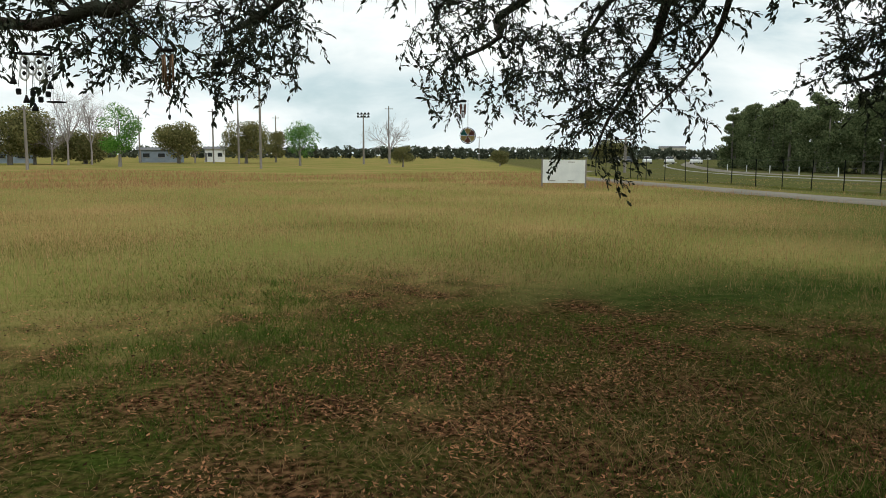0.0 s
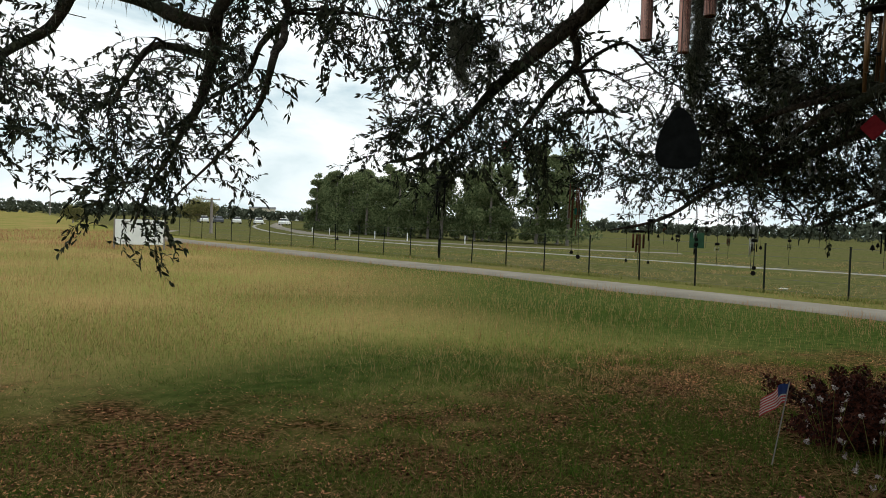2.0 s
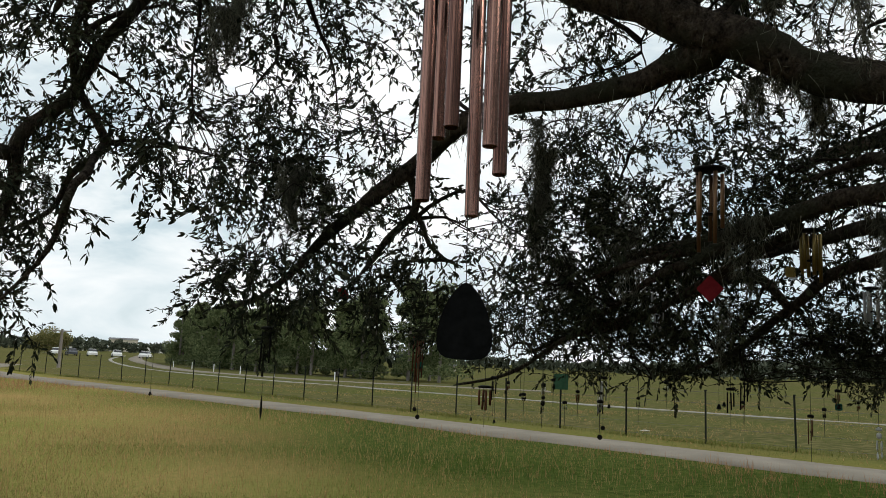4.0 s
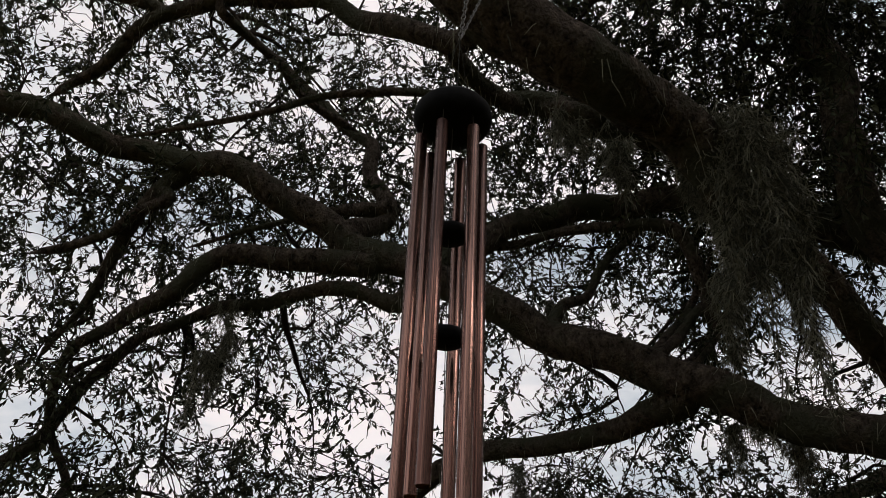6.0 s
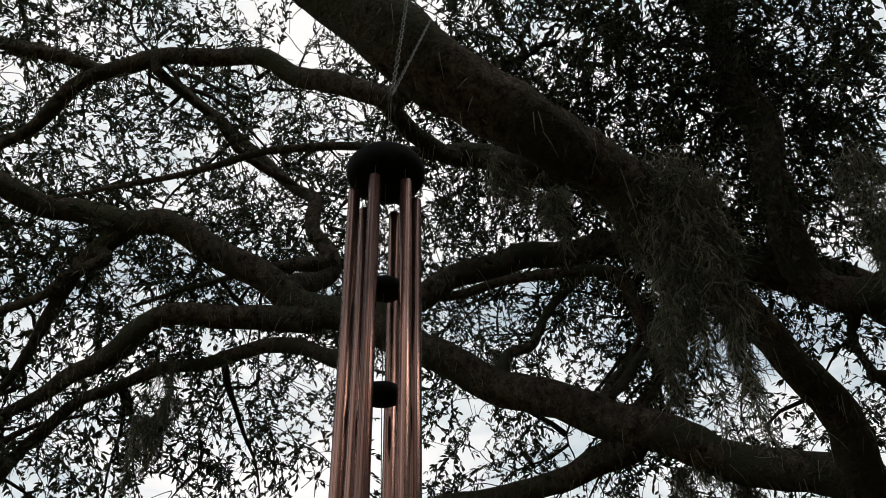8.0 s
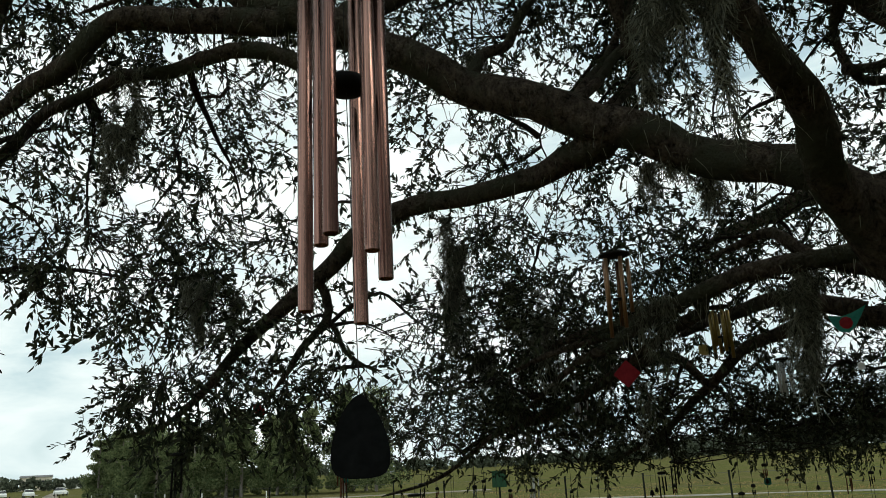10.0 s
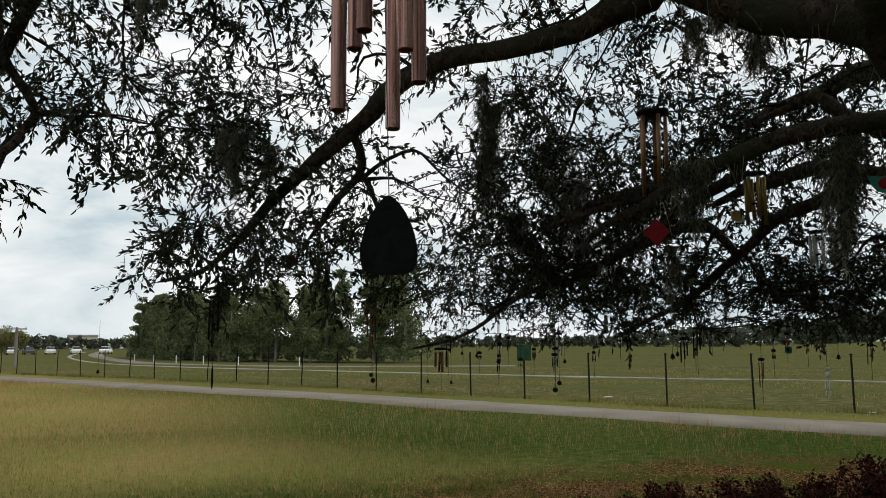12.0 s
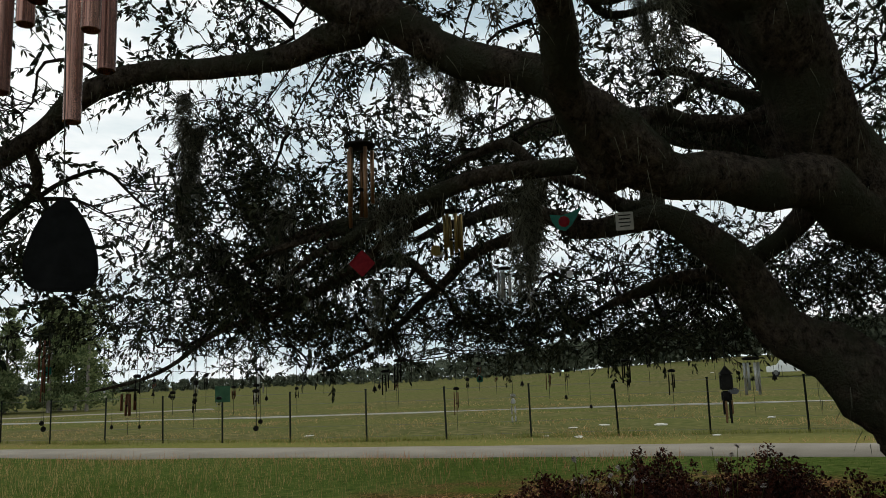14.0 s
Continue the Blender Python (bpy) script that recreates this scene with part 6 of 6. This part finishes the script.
def word_plaque(x, y, z, size):
    t = thing("plaque", x, y, z, "small grey plaque with dark lettering hung on a limb", "plaque", rz=-72)
    part("board", box(0, 0, 0, size, 0.012, size * 1.05, 0.003), PLAQUE, t)
    for k, (w, h) in enumerate(((0.7, 0.06), (0.6, 0.07), (0.7, 0.06), (0.55, 0.06))):
        part("lettering", box(0, -0.008, size * (0.33 - 0.21 * k), size * w, 0.004, size * h), DARKMETAL, t, "dark unreadable line of writing")
    string_part(t, (0, 0, size * 0.5), (0, 0, 0.5))


def bird_house(x, y, z, size):
    s = size * 0.85
    t = thing("bird_house_chime", x, y, z, "black bird-house chime with tubes hanging beside the trunk", "wind chime", rz=-75)
    part("house", box(0, 0, 0, s, s * 0.8, s * 1.3, 0.008), DARKMETAL, t)
    part("roof", lathe([(s * 0.78, s * 0.62), (s * 0.35, s * 1.0), (s * 0.08, s * 1.3)], 4), DARKMETAL, t, m=pose(0, 0, 0, 0, 0, 45))
    part("shelf", box(s * 0.5, 0, -s * 0.75, s * 0.8, s * 0.7, s * 0.5, 0.01), SLATEPAINT, t, "blue-grey side box")
    part("base", box(-s * 0.05, 0, -s * 1.15, s * 0.8, s * 0.7, s * 0.9, 0.01), DARKMETAL, t)
    for k in range(6):
        a = k * 1.047
        part("tube", lathe([(0.007, -s * (2.6 + 0.35 * (k % 3))), (0.007, -s * 1.5)], 10), DARKMETAL if k % 2 else BRONZE, t, m=pose(s * 0.32 * math.cos(a), s * 0.32 * math.sin(a), 0))
    string_part(t, (0, 0, s * 1.2), (0, 0, 0.9))


def white_ornament(x, y, z, size):
    t = thing("white_ornament", x, y, z, "long white jointed ornament on a string", "ornament", rz=-60)
    s = size
    for k, (px, pz, r, h) in enumerate(((0, 0.9, 0.35, 0.4), (0, 0.2, 0.3, 0.7), (-0.22, -0.9, 0.12, 1.1), (0.22, -0.9, 0.12, 1.1), (-0.2, -2.0, 0.12, 0.8), (0.22, -1.9, 0.12, 0.7))):
        part("link", lathe([(s * r * 0.4, -s * h / 2), (s * r, -s * h / 4), (s * r * 0.9, s * h / 4), (s * r * 0.3, s * h / 2)], 12), WHITE, t, m=pose(px * s, 0, pz * s), soft=True)
    string_part(t, (0, 0, s * 1.0), (0, 0, 0.6))


def bell_mobile(x, y, z, size):
    t = thing("bell_mobile", x, y, z, "mobile of silver rings with small dark bells", "wind chime", rz=27)
    s = size
    for k, (px, pz) in enumerate(((-0.18, 0.12), (0.1, 0.14), (-0.04, 0.0), (-0.2, -0.12), (0.1, -0.12), (0.3, 0.02))):
        loop = [(px * s + 0.085 * s * math.cos(q), 0, pz * s + 0.14 * s * math.sin(q)) for q in np.linspace(0, 2 * math.pi, 17)]
        v, f = cord(loop, 0.006, 5, 0.03)
        ring = part("ring", mesh_of("ring", v, f, SILVER), SILVER, t, "thin silver ring")
        part("bead", lathe([(0.004, -0.014), (0.014, 0), (0.004, 0.014)], 8), DARKMETAL, ring, m=pose(px * s, 0, pz * s))
    for k, (px, pz) in enumerate(((-0.42, -0.28), (-0.33, -0.52), (-0.18, -0.68), (0.1, -0.68), (0.3, -0.36), (0.25, -0.56), (-0.02, -0.85), (-0.05, -0.55))):
        if k % 2:
            cup = part("bell", box(px * s, 0, pz * s, 0.03, 0.03, 0.036, 0.004), DARKMETAL, t, "small square dark bell")
        else:
            cup = part("bell", lathe([(0.021, -0.022), (0.014, 0), (0.004, 0.026)], 12), DARKMETAL, t, "small conical dark bell", m=pose(px * s, 0, pz * s), soft=True)
        string_part(t, (px * s, 0, pz * s + 0.03), (px * s * 0.8, 0, 0.1 * s), 0.0016)
    part("bar", box(0, 0, 0.3 * s, s * 0.75, 0.02, 0.015, 0.003), DARKMETAL, t)
    string_part(t, (0, 0, 0.3 * s), (0, 0, 0.7))


def sun_catcher(x, y, z, size):
    t = thing("sun_catcher", x, y, z, "round glass sun catcher with orange and green pieces", "ornament", rz=0)
    r = size * 0.4
    loop = [(r * math.cos(q), 0, r * math.sin(q)) for q in np.linspace(0, 2 * math.pi, 25)]
    v, f = cord(loop, 0.004, 6, 0.03)
    part("rim", mesh_of("rim", v, f, DARKMETAL), DARKMETAL, t)
    for k in range(6):
        a0, a1 = k * 1.047 + 0.01, k * 1.047 + 1.03
        part("glass_piece", flat_plate([(0.02 * r * math.cos(a0), 0.02 * r * math.sin(a0)), (0.92 * r * math.cos(a0), 0.92 * r * math.sin(a0)), (0.95 * r * math.cos((a0 + a1) / 2), 0.95 * r * math.sin((a0 + a1) / 2)), (0.92 * r * math.cos(a1), 0.92 * r * math.sin(a1))], 0.006),
             (RUST, BRASS, TEAL, BRASS, RUST, BRASS)[k], t)
    string_part(t, (0, 0, r), (0, 0, 0.35))


def ring_ornament(x, y, z, size):
    t = thing("ring_ornament", x, y, z, "thin dark metal ring on a string", "ornament")
    v, f = cord([(size / 2 * math.cos(q), size / 2 * math.sin(q), 0) for q in np.linspace(0, 2 * math.pi, 25)], 0.004, 5, 0.03)
    part("ring", mesh_of("ring", v, f, DARKMETAL), DARKMETAL, t)
    for q in (0.3, 2.4, 4.5):
        string_part(t, (size / 2 * math.cos(q), size / 2 * math.sin(q), 0), (0, 0, 0.3), 0.0012)


tube_chime(5.62, 4.20, 3.275, 0.53, 0.097, 5, BRONZE, 'diamond', 'bronze tube wind chime with dark disc top and red diamond sail', 0.50)
tube_chime(6.78, 4.16, 3.03, 0.40, 0.078, 6, BRASS, 'none', 'brass tube wind chime beside a small gold plate', 0.35)
tube_chime(8.04, 4.32, 2.73, 0.35, 0.067, 5, SILVER, 'none', 'silver tube wind chime hanging among oak leaves', 0.30)
tube_chime(6.99, 5.66, 2.69, 0.41, 0.060, 4, SILVER, 'none', 'slim silver tube wind chime under a low limb', 0.30)
tube_chime(7.82, 2.26, 1.83, 0.28, 0.060, 6, SILVER, 'none', 'long grey tube wind chime beside the trunk', 0.30)
tube_chime(-2.02, 5.87, 2.38, 0.31, 0.049, 4, BRONZE, 'disc', 'small bronze tube chime with dark bells', 0.30)
tube_chime(0.16, 8.01, 2.17, 0.18, 0.034, 4, RUST, 'none', 'short rusty tube chime over a round sun catcher', 0.20)
tube_chime(4.06, 7.25, 2.19, 0.39, 0.046, 3, DARKMETAL, 'long', 'black metal chime with a long dark clapper', 0.50)
tube_chime(6.62, 5.98, 1.77, 0.20, 0.025, 3, SILVER, 'none', 'thin grey tube chime dangling from a branch tip', 0.30)
tube_chime(6.70, 6.01, 1.90, 0.27, 0.035, 3, SILVER, 'disc', 'thin grey tube chime with a dark round sail', 0.30)
tube_chime(7.57, 5.19, 1.94, 0.26, 0.036, 3, DARKMETAL, 'none', 'dark thin tube chime over the field', 0.25)
tube_chime(7.48, 4.56, 1.68, 0.22, 0.024, 3, RUST, 'none', 'rusty thin tube chime on a long string', 0.40)
tube_chime(8.30, 2.96, 1.76, 0.20, 0.030, 3, DARKMETAL, 'none', 'dark thin tube chime near the trunk', 0.30)
tube_chime(8.40, 3.37, 1.86, 0.21, 0.041, 4, DARKMETAL, 'none', 'small dark tube chime under leaves', 0.25)
tube_chime(7.99, 3.93, 1.79, 0.15, 0.025, 3, RUST, 'none', 'small rusty chime under leaves', 0.25)
tube_chime(5.69, 7.43, 2.26, 0.53, 0.042, 4, RUST, 'disc', 'reddish tube chime before the pine wood', 0.50)
tube_chime(6.08, 6.88, 1.77, 0.23, 0.062, 4, RUST, 'none', 'rusty chime of small leaf plates', 0.30)
tube_chime(5.60, 6.21, 1.87, 0.18, 0.026, 3, DARKMETAL, 'none', 'dark chime over the fence line', 0.30)
tube_chime(6.04, 5.46, 1.73, 0.13, 0.025, 2, DARKMETAL, 'disc', 'small dark chime with round sail', 0.30)
tube_chime(7.61, 5.35, 1.85, 0.21, 0.037, 3, DARKMETAL, 'none', 'dark tube chime with crossed plates', 0.25)
tube_chime(5.21, 6.71, 2.18, 0.47, 0.028, 3, RUST, 'disc', 'pink and silver tube chime before the pine wood', 0.30)
plate_bird(5.72, 2.88, 2.62, 0.163)
word_plaque(6.30, 2.70, 2.69, 0.108)
bird_house(7.01, 2.31, 1.68, 0.094)
white_ornament(7.87, 4.22, 1.54, 0.070)
bell_mobile(-2.50, 4.91, 2.15, 0.276)
sun_catcher(0.21, 8.01, 1.83, 0.194)
ring_ornament(-2.40, 4.96, 1.95, 0.102)
bell(7.75, 4.47, 1.76, 0.045)
bell(7.85, 3.73, 1.58, 0.044)
bell(8.11, 3.61, 1.49, 0.040)
bell(8.19, 2.99, 1.76, 0.049)
bell(8.36, 3.49, 1.65, 0.051)
bell(7.48, 5.33, 1.72, 0.051)
bell(7.84, 2.11, 1.69, 0.055)
bell(7.39, 5.32, 1.70, 0.062)
bell(3.60, 8.59, 1.59, 0.043)
bell(6.73, 5.97, 1.66, 0.045)
bell(5.86, 6.80, 1.49, 0.040)
bell(6.02, 6.67, 1.48, 0.040)
bell(7.29, 2.74, 2.17, 0.068)
bell(7.90, 4.14, 1.70, 0.050)
bell(6.39, 6.74, 1.71, 0.042)
bell(6.29, 6.83, 1.73, 0.042)
leaf_plate(6.72, 4.28, 2.73, 0.095, BRASS)
leaf_plate(6.83, 4.32, 2.73, 0.089, SILVER)
leaf_plate(7.93, 4.56, 1.75, 0.072, TEAL)
leaf_plate(4.76, 7.23, 2.51, 0.068, REDGLASS)
leaf_plate(7.51, 3.51, 2.55, 0.064, SILVER)
leaf_plate(5.47, 7.07, 1.94, 0.080, TEAL)
leaf_plate(4.75, 7.28, 2.54, 0.088, REDGLASS)

# little chimes all along the skirt of the crown
g = np.random.default_rng(77)
for k in range(26):
    a, r = radians(g.uniform(40, 92)), g.uniform(6.3, 7.6)
    tube_chime(1.45 + r * math.sin(a), 1.33 + r * math.cos(a), g.uniform(1.66, 1.92), g.uniform(0.05, 0.13), g.uniform(0.012, 0.022), int(g.integers(2, 5)), (DARKMETAL, DARKMETAL, SILVER, RUST, DARKMETAL)[k % 5],
               "none", "tiny wind chime dangling from the crown's edge", g.uniform(0.0, 0.12))
